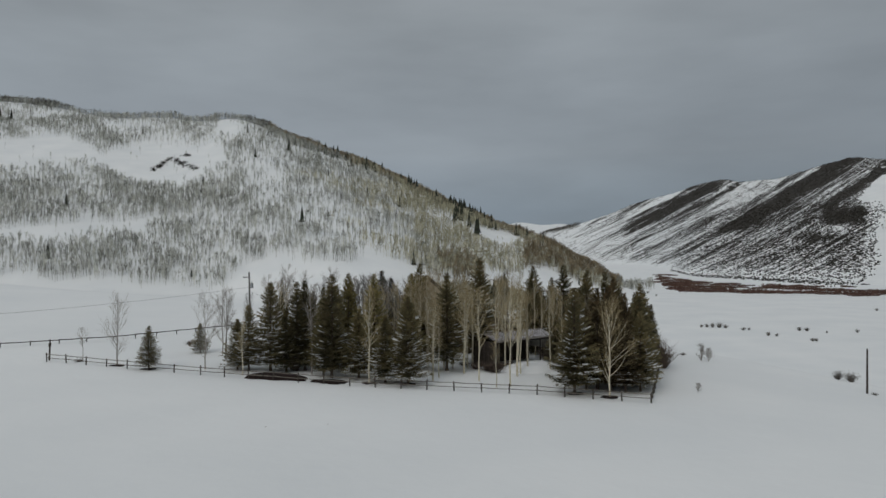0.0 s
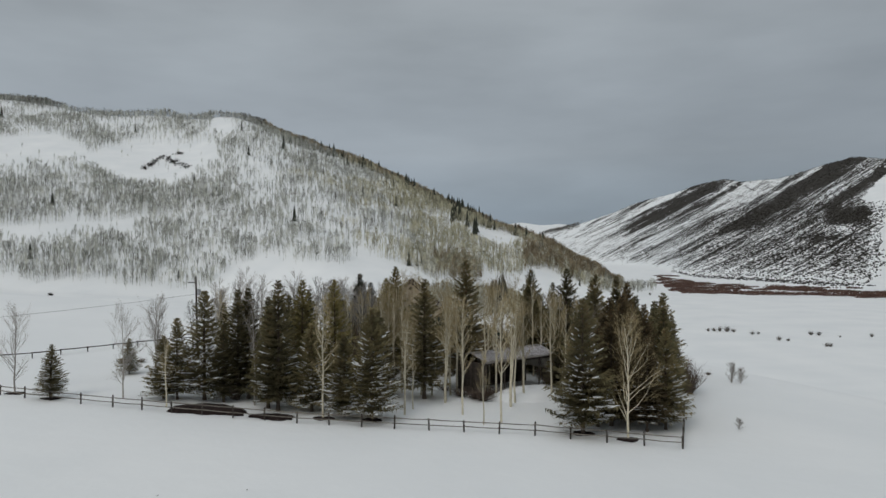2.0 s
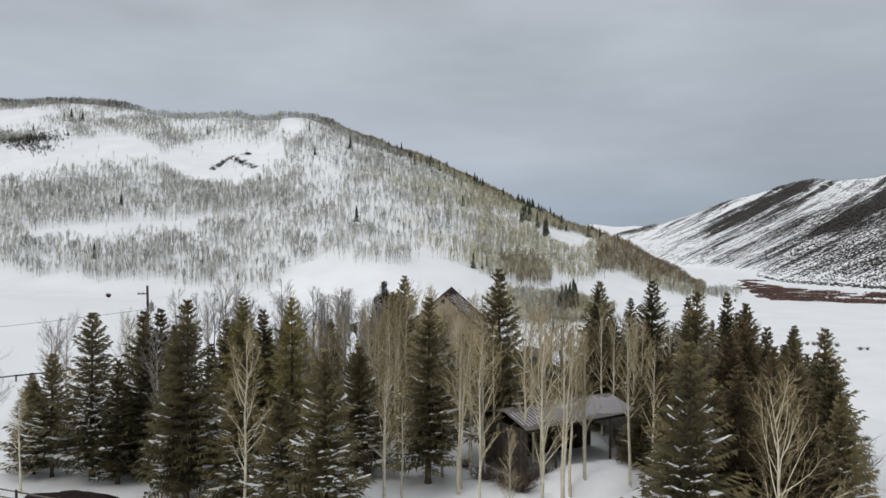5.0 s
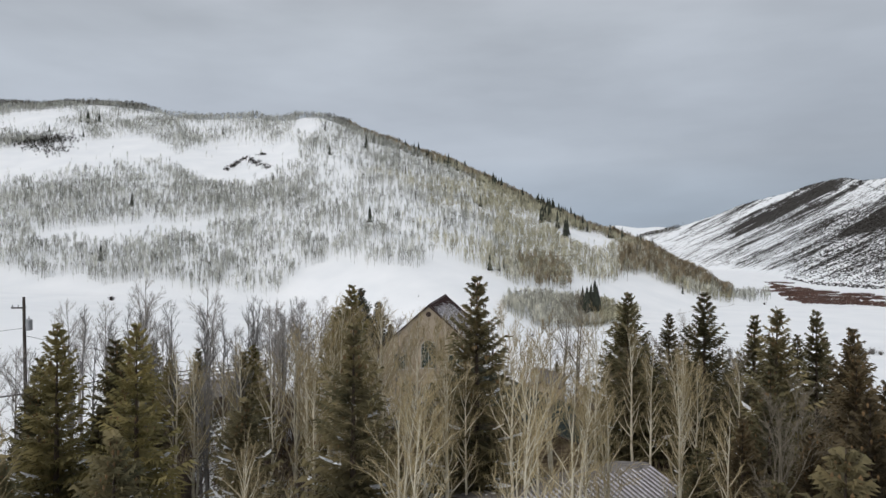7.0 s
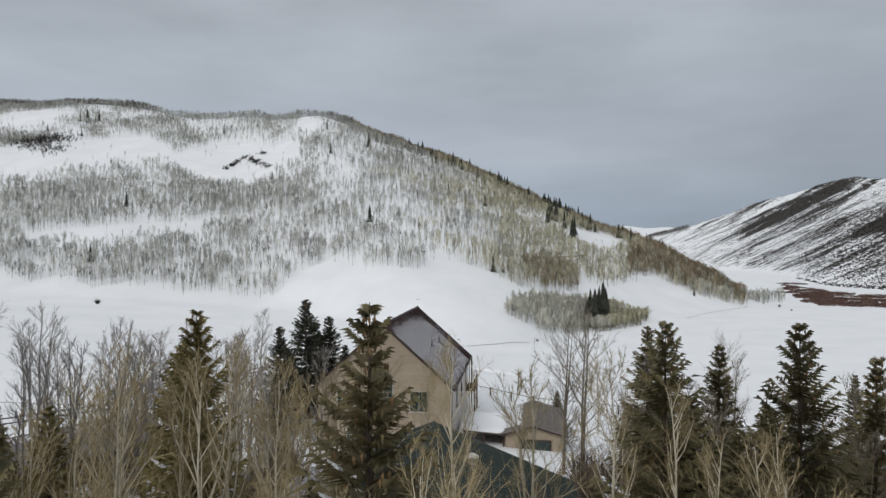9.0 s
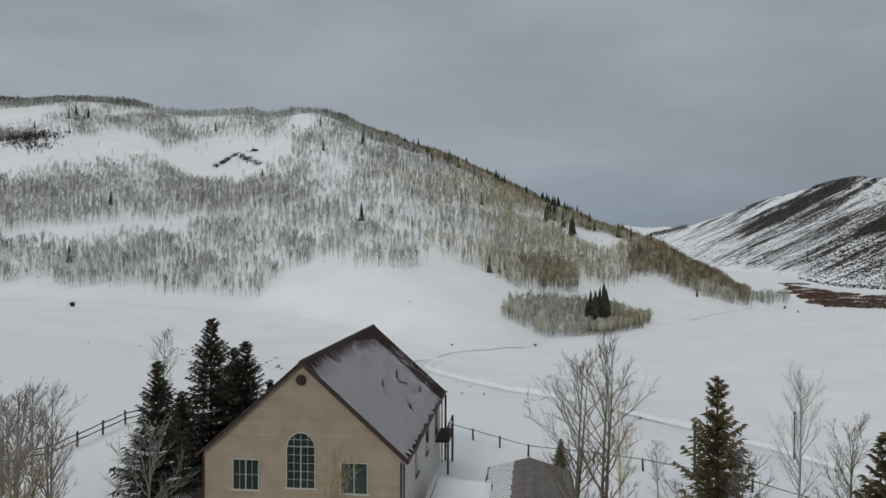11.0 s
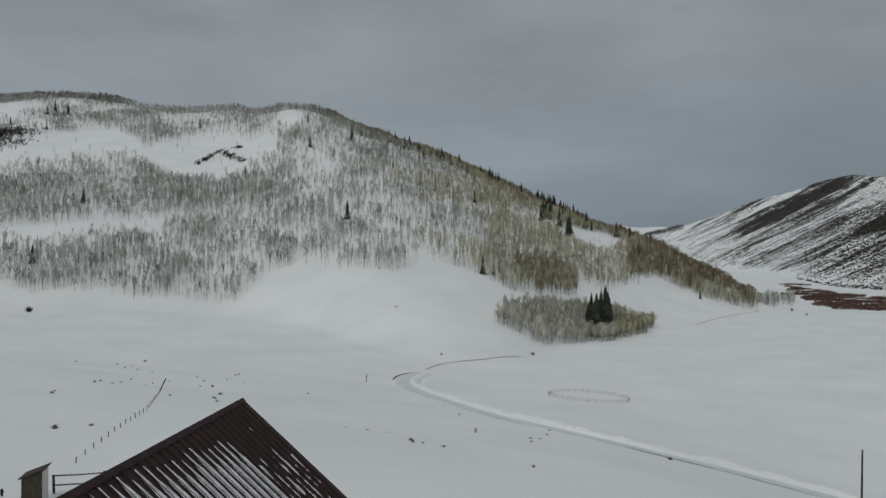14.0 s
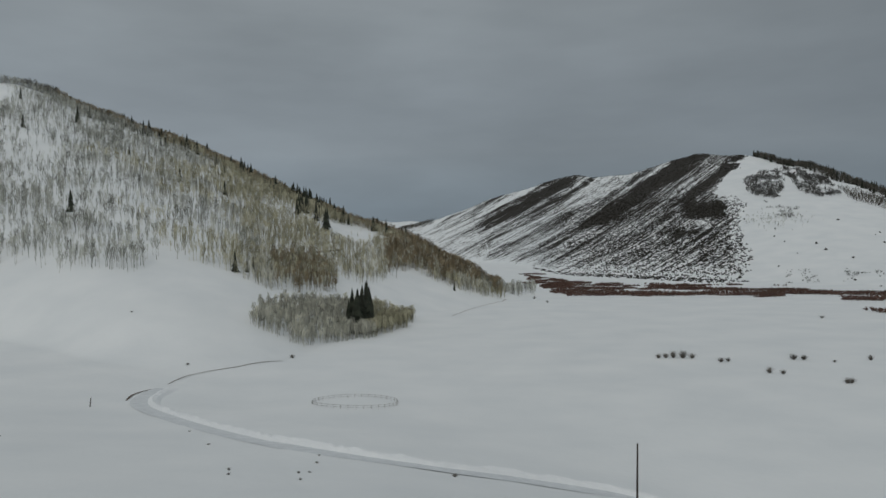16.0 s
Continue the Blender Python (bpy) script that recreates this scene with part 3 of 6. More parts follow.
rng = np.random.default_rng(7)
x, y = rng.uniform(-1000, 290, 122000), rng.uniform(500, 1420, 122000)
depth = np.hypot(x - 5, y - 60)
az = np.degrees(np.arctan2(x - 5, y - 60))
keep = inside(x + 4 * wander(x, y, 9), y + 7 * wander(x, y, 16, 6.0), FOREST) & (az > -42)
for k, outline in enumerate(CLEARINGS):
    if k < 4:
        mx, my = np.mean(outline, 0)
        outline = [(mx + 1.10 * (px - mx), my + 1.10 * (py - my)) for px, py in outline]
    open_ground = inside(x + 4 * wander(x, y, 8) + 5 * wander(x, y, 31, 2), y + 4 * wander(x, y, 11, 3) + 7 * wander(x, y, 40, 5), outline)
    keep &= ~open_ground | (rng.uniform(0, 1, len(x)) < (0.25 if k in (5, 7) else 0.012))
crest = soft(az, LEFT_AZ, LEFT_FAR, 0.8)
keep &= depth < crest + 25
# stands and gaps: clumps at three scales, thin glades running up the slope
thick = 0.49 + 0.42 * wander(x, y, 42, 1.0) + 0.42 * wander(x, 0.6 * y, 20, 7.0) + 0.62 * wander(x, y, 11, 4.0) + 0.40 * wander(x, y, 5, 2.0) + 0.45 * (depth > crest - 45) * ((az > -10.5) | (az < -25)) + 0.24 * (depth < 760) * (az < -12) + 0.26 * (az > 2) - 0.10 * ((depth > 850) & (az < -8))
thick = thick + 0.40 * ((az < -15) & (depth > 640) & (depth < 850)) * np.clip(0.6 + 0.6 * wander(x, y, 60, 9.0), 0, 1)
keep &= rng.uniform(0, 1, len(x)) < np.clip(thick, 0.06, 1)
x, y, az = x[keep], y[keep], az[keep]
olive = az + 6 * wander(x, y, 60, 2.0) + 5 * wander(x, y, 17, 4.0) > -1
scatter_wood("hillside_aspens", x[~olive], y[~olive], 12.0, FAR_GREY, "bare grey aspen wood on a snowy hillside", "woodland", 9, 11, 0.17, 0.16, 0.30)
scatter_wood("hillside_aspens", x[olive], y[olive], 12.0, FAR_TAN, "bare olive-brown aspen wood on a snowy hillside", "woodland", 9, 12, 0.17, 0.15, 0.30)
x, y = rng.uniform(-900, 270, 2600), rng.uniform(520, 1300, 2600)
az, depth = np.degrees(np.arctan2(x - 5, y - 60)), np.hypot(x - 5, y - 60)
keep = inside(x, y, FOREST) & (az > -42) & (depth < soft(az, LEFT_AZ, LEFT_FAR, 0.8) + 5)
for outline in CLEARINGS:
    keep &= ~inside(x, y, outline)
keep &= rng.uniform(0, 1, len(x)) < np.where((az > -9) & (depth > soft(az, LEFT_AZ, LEFT_FAR, 0.8) - 110), 0.7 * (0.4 + 1.2 * wander(x, y, 15, 3.0)), 0.012)
scatter_conifers("hillside_spruces", x[keep], y[keep], 12.5, "scattered dark spruces among bare hillside aspens", 5)
a = np.radians(rng.uniform(-40, 22, 9500))
d = soft(np.degrees(a), LEFT_AZ, LEFT_FAR, 0.8) + rng.normal(-10, 19, 9500) * (0.6 + 0.5 * wander(a * 400, a * 0, 3.0))
keep = rng.uniform(0, 1, 9500) < np.interp(np.degrees(a), [-40, -25.5, -23.5, -12, -9.5, 22], [0.8, 0.75, 0.05, 0.08, 0.8, 1.0])
a, d = a[keep], d[keep]
west = np.degrees(a) < -9.5
for side, material, label in ((west, FAR_BROWN, "dense grey leafless wood along the hill crest"), (~west, FAR_OLIVE, "dense brown leafless wood along the hill crest")):
    scatter_wood("crest_aspens", 5 + d[side] * np.sin(a[side]), 60 + d[side] * np.cos(a[side]), 12.5, material, label, "woodland", 9, 14, 0.22, 0.18)
for k, (outline, n) in enumerate((([(43, 515), (61, 527), (86, 568), (100, 625), (75, 640), (44, 562), (30, 525)], 650), ([(150, 690), (192, 748), (219, 716), (256, 702), (262, 770), (225, 840), (190, 830)], 1050), ([(-300, 515), (-197, 518), (-130, 510), (-120, 545), (-225, 560), (-330, 552)], 500))):
    x, y = rng.uniform(-340, 280, 60000), rng.uniform(500, 860, 60000)
    keep = inside(x + 7 * wander(x, y, 7), y + 12 * wander(x, y, 9, 2.0), outline) & (wander(x, y, 8, 3.0) + rng.uniform(-0.5, 0.9, 60000) > -0.1)
    x, y = x[keep][:n], y[keep][:n]
    pale = (rng.uniform(0, 1, len(x)) < 0.35) | (y - 0.5 * x < (610 if k == 1 else 0)) | (k == 2) | ((k == 0) & (x + 6 * wander(x, y, 6) < 46))
    scatter_wood("dense_copse", x[~pale], y[~pale], (11.5, 17, 11.5)[k], FAR_OLIVE, "thick brown leafless copse at the foot of the hill", "woodland", 14, 15 + k, 0.17, 0.15, 0.22) if k < 2 else None
    scatter_wood("dense_copse", x[pale], y[pale], (11.0, 15, 11.5)[k], FAR_GREY if k == 2 else ISLAND_TAN, "pale leafless stems at the edge of a copse", "woodland", 11, 25 + k, 0.15, 0.13, 0.3)
ISLAND = [(27, 446), (34, 435), (48, 441), (65, 455), (86, 474), (103, 495), (124, 525), (147, 580), (126, 582), (94, 545), (63, 510), (41, 476)]
x, y = rng.uniform(20, 160, 9000), rng.uniform(430, 610, 9000)
keep = inside(x + 3 * wander(x, y, 5), y + 5 * wander(x, y, 7), ISLAND)
x, y = x[keep][:3000], y[keep][:3000]
brown = x + 9 * wander(x, y, 9, 1.0) > 92
scatter_wood("aspen_island", x[~brown], y[~brown], 9.4, ISLAND_TAN, "dense island of bare pale grey-olive aspens on the snowfield", "woodland", 16, 13, 0.15, 0.15, 0.28, 0.4)
scatter_wood("aspen_island", x[brown], y[brown], 9.4, FAR_TAN, "bare olive-brown aspens at one end of the aspen island", "woodland", 16, 18, 0.15, 0.15, 0.28, 0.4)
g8 = np.random.default_rng(8)
step = np.sort(g8.uniform(-1, 1, 22))
scatter_conifers("island_spruces", 93.5 + 9.0 * step + g8.normal(0, 1.2, 22), 508 + 9 * step + g8.normal(0, 4, 22), 24 + 6 * step, "dark spruces standing in the aspen island", 6)
scatter_conifers("crest_spruces", np.array([-573, -566, -570, -582, -124, -89, -14, 25, 99, 104, 109, 115, 119, 113, 124, 130, 127, 120, 106, 110.0]), np.array([1094, 1104, 1123, 1090, 962, 1080, 785, 807, 864, 880, 900, 918, 930, 895, 832, 858, 845, 870, 905, 922.0]), 20, "tall dark spruces standing alone on the hill", 9)
scatter_conifers("foot_spruces", np.array([24, 35, 31, 261, 219, 50, -155, 53, 233, 248, 253, 236.0]), np.array([530, 541, 536, 744, 705, 584, 528, 590, 790, 765, 755, 783.0]), np.array([11] * 8 + [21, 19, 18, 17]), "dark spruces at the edge of the hillside wood", 13)
g9 = np.random.default_rng(19)
a = np.radians(np.concatenate([g9.normal(7.9, 0.8, 40), g9.uniform(-5, 16, 56), g9.normal(3.0, 0.6, 10)]))
d = soft(np.degrees(a), LEFT_AZ, LEFT_FAR, 0.8) - g9.uniform(0, 45, len(a)) ** 1.0
scatter_conifers("crest_spruces", 5 + d * np.sin(a), 60 + d * np.cos(a), 19, "dark spruces in loose groups on the hill crest", 10)
# brush on the open slopes
for k, (ax, ay, bx, by, rx, n, size) in enumerate(((-281, 866, -274, 920, 4.5, 230, 2.8), (-266, 908, -243, 873, 4.5, 150, 2.7), (-240, 872, -224, 848, 4, 100, 2.4), (-262, 936, -252, 925, 4, 60, 2.6), (-610, 950, -530, 950, 24, 800, 5.0), (-560, 925, -500, 893, 16, 280, 3.6))):
    g = np.random.default_rng(70 + k)
    q = g.uniform(0, 1, n)
    x, y = ax + (bx - ax) * q + rx * g.normal(0, 0.5, n), ay + (by - ay) * q + 1.5 * rx * g.normal(0, 0.5, n)
    keep = wander(x, y, rx * 0.8, 1.0 + k) + 0.6 * wander(x, y, 5, 2.0) > -0.45
    scatter_wood("slope_brush", x[keep], y[keep], size, SAGE, "patch of dark bare scrub on a snow slope", "brush", 9, 3, 0.5, 0.46, 0.15)
# a thin dark line across the hill, put in as a strip of scrub
q = np.random.default_rng(77).uniform(0, 1, 220)
scatter_wood("slope_brush", np.interp(q, [0, 0.35, 0.6, 1], [70, 87, 103, 125]), np.interp(q, [0, 0.35, 0.6, 1], [634, 675, 704, 749]), 1.5, SAGE, "dark line across the hill drawn as a strip of scrub", "brush", 8, 5, 0.5, 0.7, 0.1)
SLOPE_WOODS = (
    ([(1132, 1383), (1225, 1436), (1274, 1427), (1155, 1291), (1041, 1195), (1038, 1231), (1073, 1301)], 1500, 7.0, SCRUB, -0.45),
    ([(1301, 1447), (1334, 1420), (1332, 1375), (1213, 1212), (1148, 1168), (1135, 1216), (1186, 1296), (1228, 1360)], 1600, 7.0, SCRUB, -0.30),
    ([(1012, 1196), (1059, 1174), (981, 1058), (935, 1060)], 160, 4.0, SCRUB, 0.1),
    ([(1244, 1246), (1273, 1215), (1268, 1149), (1161, 1061), (1168, 1148)], 500, 9.0, FAR_BROWN, -0.6),
    ([(739, 868), (761, 832), (714, 787), (677, 798)], 90, 2.2, SCRUB, 0.1), ([(779, 801), (788, 756), (715, 695), (710, 735)], 170, 2.4, SCRUB, 0.1),
    ([(250, 708), (275, 716), (300, 735), (330, 772), (345, 800), (330, 830), (300, 800), (270, 765)], 150, 13.0, FAR_GREY, -0.4),
)
for k, (outline, n, size, material, gap) in enumerate(SLOPE_WOODS):
    g = np.random.default_rng(300 + k)
    (x0, y0), (x1, y1) = np.min(outline, 0), np.max(outline, 0)
    x, y = g.uniform(x0 - 12, x1 + 12, 12 * n), g.uniform(y0 - 12, y1 + 12, 12 * n)
    keep = inside(x + 9 * wander(x, y, 14), y + 11 * wander(x, y, 17, 3.0), outline) & (wander(x, y, 17, 1.0) + 0.6 * wander(x, y, 8, 2.0) > gap)
    scatter_wood("slope_brush", x[keep][:n], y[keep][:n], size, material, "patch of bare grey scrub on a snow slope", "brush", 10, 3 + k, 0.34, 0.40 if size < 8 else 0.2, 0.15)
g = np.random.default_rng(93)
x, y = 925 + 70 * g.normal(0, 0.5, 170), 1085 + 55 * g.normal(0, 0.5, 170)
scatter_wood("slope_brush", x, y, 7.0, FAR_GREY, "thin grey aspens on a snow slope", "brush", 9, 4, 0.2, 0.2)


def scatter_bushes(name, x, y, size, material, label, seed=1):
    """Low round shrubs, each a lumpy cushion, joined into one object."""
    g = np.random.default_rng(seed)
    n = len(x)
    z = terrain(x, y)
    s = size * g.uniform(0.5, 1.4, n)
    ring = [np.stack([x + s * g.uniform(0.6, 1.2, n) * math.cos(a), y + s * g.uniform(0.6, 1.2, n) * math.sin(a), z + s * g.uniform(0.1, 0.5, n)], -1) for a in (0.3, 1.6, 2.8, 4.1, 5.3)]
    top = np.stack([x, y, z + s * g.uniform(0.8, 1.2, n)], -1)
    pts = np.stack([*ring, top, np.stack([x, y, z - 0.3], -1)], 1).reshape(-1, 3)
    i = 7 * np.arange(n)[:, None]
    faces = np.concatenate([i + [k, (k + 1) % 5, 5] for k in range(5)] + [i + [(k + 1) % 5, k, 6] for k in range(5)])
    return tagged(new(name, arrays(name, pts, faces, material)), label, "brush", kind="stuff")


x, y = rng.uniform(330, 1750, 130000), rng.uniform(750, 2500, 130000)
keep = rng.uniform(0, 1, len(x)) < 0.75 * brush_cover(x, y) / 1.4
scatter_bushes("hill_sagebrush", x[keep][:9000], y[keep][:9000], 1.5, SAGE, "dark sagebrush in stripes on a snowy hill", 21)
x, y = rng.uniform(400, 1150, 120000), rng.uniform(850, 1750, 120000)
az, up_hill = hill_face(x, y)
lift = gully_line(x, y)[1]
keep = (up_hill > -0.10) & (az > 25) & (az < 40.1 + 0.8 * wander(x, y, 24) + 0.5 * wander(x, y, 8)) & (lift < 0.06) & (rng.uniform(0, 1, len(x)) < np.interp(az, [25, 30, 36, 40], [0.25, 0.5, 0.9, 0.9]) * np.clip(0.5 + 0.7 * wander(gully_line(x, y)[0] * 10, lift * 120, 1.1, 2.0) + 0.3 * wander(x, y, 9, 2.0), 0.05, 1) * np.interp(lift, [-0.052, -0.03, 0.03, 0.06], [0.25, 0.9, 1.0, 0.4]))
scatter_bushes("hill_sagebrush", x[keep], y[keep], 1.45, SAGE, "dotted dark sagebrush low on a snowy hill", 25)
x, y = rng.uniform(600, 1300, 700), rng.uniform(700, 1400, 700)
_, up_hill = hill_face(x, y)
keep = (up_hill > 0) & (up_hill < 0.5)
scatter_bushes("hill_bushes", x[keep][:45], y[keep][:45], 2.2, SAGE, "scattered dark bushes on a snowy slope", 22)
a = np.radians(rng.uniform(41.2, 57, 4200))
d = soft(np.degrees(a), RIGHT_AZ, RIGHT_FAR, 0.5) + rng.uniform(-75, 12, 4200) * np.interp(np.degrees(a), [42, 46, 57], [0.3, 1, 2.2])
scatter_wood("crest_wood", 5 + d * np.sin(a), 60 + d * np.cos(a), 13, FAR_BROWN, "bare trees along a far hill crest", "woodland", 9, 23, 0.35, 0.24)
scatter_conifers("crest_conifers", 5 + d[:330] * np.sin(a[:330]), 60 + d[:330] * np.cos(a[:330]), 16, "dark conifers along a far hill crest", 24)

g = np.random.default_rng(95)
q = g.uniform(0, 1, 700)
scatter_wood("far_ridge_wood", np.interp(q, [0, 1], [700, 832]) + g.normal(0, 10, 700), np.interp(q, [0, 1], [2835, 2740]) + g.normal(-14, 12, 700), 11, FAR_BROWN, "bare wood along a distant snowy ridge", "woodland", 8, 27, 0.5, 0.24)

# willows along the creek
WILLOWS = [
    [(513, 1187), (486, 999), (481, 898), (464, 785), (350, 757), (391, 877), (457, 1057)],
    [(379, 798), (439, 744), (506, 689), (585, 676), (638, 626), (760, 545), (900, 460), (890, 440), (740, 525), (592, 590), (551, 635), (478, 657), (402, 689), (340, 732)],
    [(529, 870), (577, 813), (526, 740), (458, 766)], [(550, 602), (580, 577), (547, 549), (521, 570)], [(512, 666), (552, 664), (513, 621), (483, 629)],
    [(500, 1290), (530, 1340), (560, 1210), (545, 1190)], [(462, 900), (500, 862), (506, 872), (470, 912)], [(463, 492), (475, 484), (449, 466), (444, 472)],
]
x, y = rng.uniform(340, 930, 120000), rng.uniform(440, 1240, 120000)
keep = np.zeros(len(x), bool)
for outline in WILLOWS:
    keep |= inside(x + 6 * wander(x, y, 14), y + 10 * wander(x, y, 17, 2.0), outline)
keep |= (np.abs(y - 1180 + 0.75 * x) < 60 + 40 * wander(x, y, 60, 3.0)) & (x > 400) & (x < 640) & (wander(x, y, 26, 7.0) > 0.25)
keep |= (np.abs(y - (1010 - 0.75 * x)) < 9) & (x > 500) & (wander(x, y, 33, 2.0) > 0.1)
keep &= wander(x, y, 15, 5.0) + 0.5 * wander(x, y, 6, 1.0) > np.where(y > 770, -0.25, -0.85)
scatter_wood("creek_willows", x[keep], y[keep], 2.5, WILLOW, "red-brown willow thicket along the creek", "willows", 10, 31, 0.45, 0.6, 0.1)


# ---- spruces and aspens of the yard ----
def spruce(h, r, seed, snow=0.4, clear=0.05, needles=None, label="dark green spruce standing in snow"):
    """A spruce at the origin: trunk, crown of layered drooping boughs with many sprays, snow lying along some boughs."""
    g = random.Random(seed)
    tree = thing("spruce", pose(0, 0, 0), label, "spruce tree", "spruces round the house")
    trunk, crown, load, cones = Shape(), Shape(), Shape(), Shape()
    trunk.tube([(0, 0, -0.4), (0, 0, 0.5), (0.05, 0.03, h * 0.5), (0, 0, h * 0.985)], [0.022 * h, 0.014 * h, 0.009 * h, 0.012], 7)
    z = clear * h
    while z < 0.985 * h:
        u = z / h
        reach = 1.05 * r * (1 - u) ** 0.9 * (1.0 if u > clear + 0.05 else 0.84) * g.uniform(0.86, 1.08) + 0.10
        turn, n = g.uniform(0, 6.28), 12 if u < 0.5 else 9 if u < 0.8 else 6
        for k in range(n):
            a = turn + 6.28 * k / n + g.uniform(-0.25, 0.25)
            long = reach * (g.uniform(0.78, 1.12) if g.random() < 0.75 else g.uniform(0.45, 0.8))
            out, side = Vector((math.cos(a), math.sin(a), 0)), Vector((-math.sin(a), math.cos(a), 0))
            tilt = -0.40 + 0.95 * u ** 1.25 + g.uniform(-0.10, 0.10)
            start = Vector((0, 0, z + g.uniform(-0.10, 0.10)))
            at = lambda q: start + out * (long * q) + Vector((0, 0, long * (tilt * q + 0.30 * q * q)))
            crown.add([at(0.03) + side * 0.05, at(0.03) - side * 0.05, at(1.05)], [(0, 1, 2)])
            sprays = 18 if u < 0.7 else 14
            for m in range(sprays):
                q, s = 0.12 + 0.9 * m / sprays + g.uniform(-0.03, 0.03), 1 if m % 2 else -1
                wide = long * 0.40 * (1.08 - 0.58 * q) * g.uniform(0.6, 1.2) + 0.13
                base = (0.026 * long + 0.042) / max(long, 0.3)
                tip = at(q) + side * (s * wide * 0.82) + out * (wide * g.uniform(0.35, 0.8)) - Vector((0, 0, wide * g.uniform(0.0, 0.34)))
                crown.add([at(q - base), at(min(q + base, 1.03)), tip], [(0, 1, 2)])
            for m in range(6):
                q, w = g.uniform(0.2, 1.0), 0.035 + 0.014 * long
                p = at(q) + side * g.uniform(-0.13, 0.13) * long
                crown.add([p + out * w + side * w * 0.5, p - out * w - side * w * 0.5, p + out * g.uniform(-0.05, 0.1) - Vector((0, 0, 0.12 + 0.10 * long * g.uniform(0.5, 1.3)))], [(0, 1, 2)])
            if u < 0.74 and g.random() < 1.6 * snow * (1.25 - 1.45 * u) * max(0.0, 0.45 + 0.9 * math.sin(2 * a + seed) * math.sin(9 * u + seed)):
                # a ridge of snow that follows the bough, broken where it slid off
                q0, q1 = g.uniform(0.40, 0.78), g.uniform(0.84, 1.0)
                cuts = np.linspace(q0, q1, 5)
                rows = []
                for i, q in enumerate(cuts):
                    w = (0.03 + 0.058 * long * (1.15 - 0.6 * q)) * (0.35, 1.0, 1.15, 0.9, 0.3)[i] * g.uniform(0.5, 1.4)
                    p = at(q) + Vector((0, 0, 0.02))
                    rows += [p - side * w * g.uniform(0.6, 1.3) - Vector((0, 0, 0.5 * w)), p + Vector((0, 0, 0.05 + 0.18 * w)), p + side * w * g.uniform(0.6, 1.3) - Vector((0, 0, 0.5 * w))]
                load.add(rows, [(3 * i + j, 3 * i + j + 1, 3 * i + j + 4, 3 * i + j + 3) for i in range(4) for j in (0, 1)])
                for _ in range(4):
                    q, w, s = g.uniform(0.4, 0.9), (0.03 + 0.035 * long) * g.uniform(0.6, 1.4), g.choice((-1, 1))
                    p = at(q) + side * (s * 0.16 * long * (1.2 - q)) + Vector((0, 0, 0.01))
                    load.add([p - out * w, p + side * (s * 2.4 * w) + out * w, p + out * 1.2 * w, p + Vector((0, 0, 0.3 * w)) + side * (s * w)], [(0, 1, 3), (1, 2, 3), (2, 0, 3)])
        if u > 0.6:
            for _ in range(4):
                a, q = g.uniform(0, 6.28), reach * g.uniform(0.35, 0.95)
                p = Vector((math.cos(a) * q, math.sin(a) * q, z + g.uniform(-0.1, 0.25) * (1 - u)))
                cones.add([p, p + Vector((0.05, 0, -0.09)), p + Vector((-0.03, 0.045, -0.09)), p + Vector((-0.03, -0.045, -0.09)), p - Vector((0, 0, 0.24))], [(0, 1, 2), (0, 2, 3), (0, 3, 1), (4, 2, 1), (4, 3, 2), (4, 1, 3)])
        z += h * (0.038 if u < 0.72 else 0.027) * g.uniform(0.8, 1.2)
    part("trunk", trunk, BARK, tree)
    tagged(part("cone_mass", cones, CONE_BROWN, tree, "brown cones in the treetop"), kind="stuff")
    part("crown", crown, needles or NEEDLES, tree)
    if load.f:
        tagged(part("bough_snow", load, BOUGH_SNOW, tree, "snow lying on the boughs"), kind="stuff")
    return tree


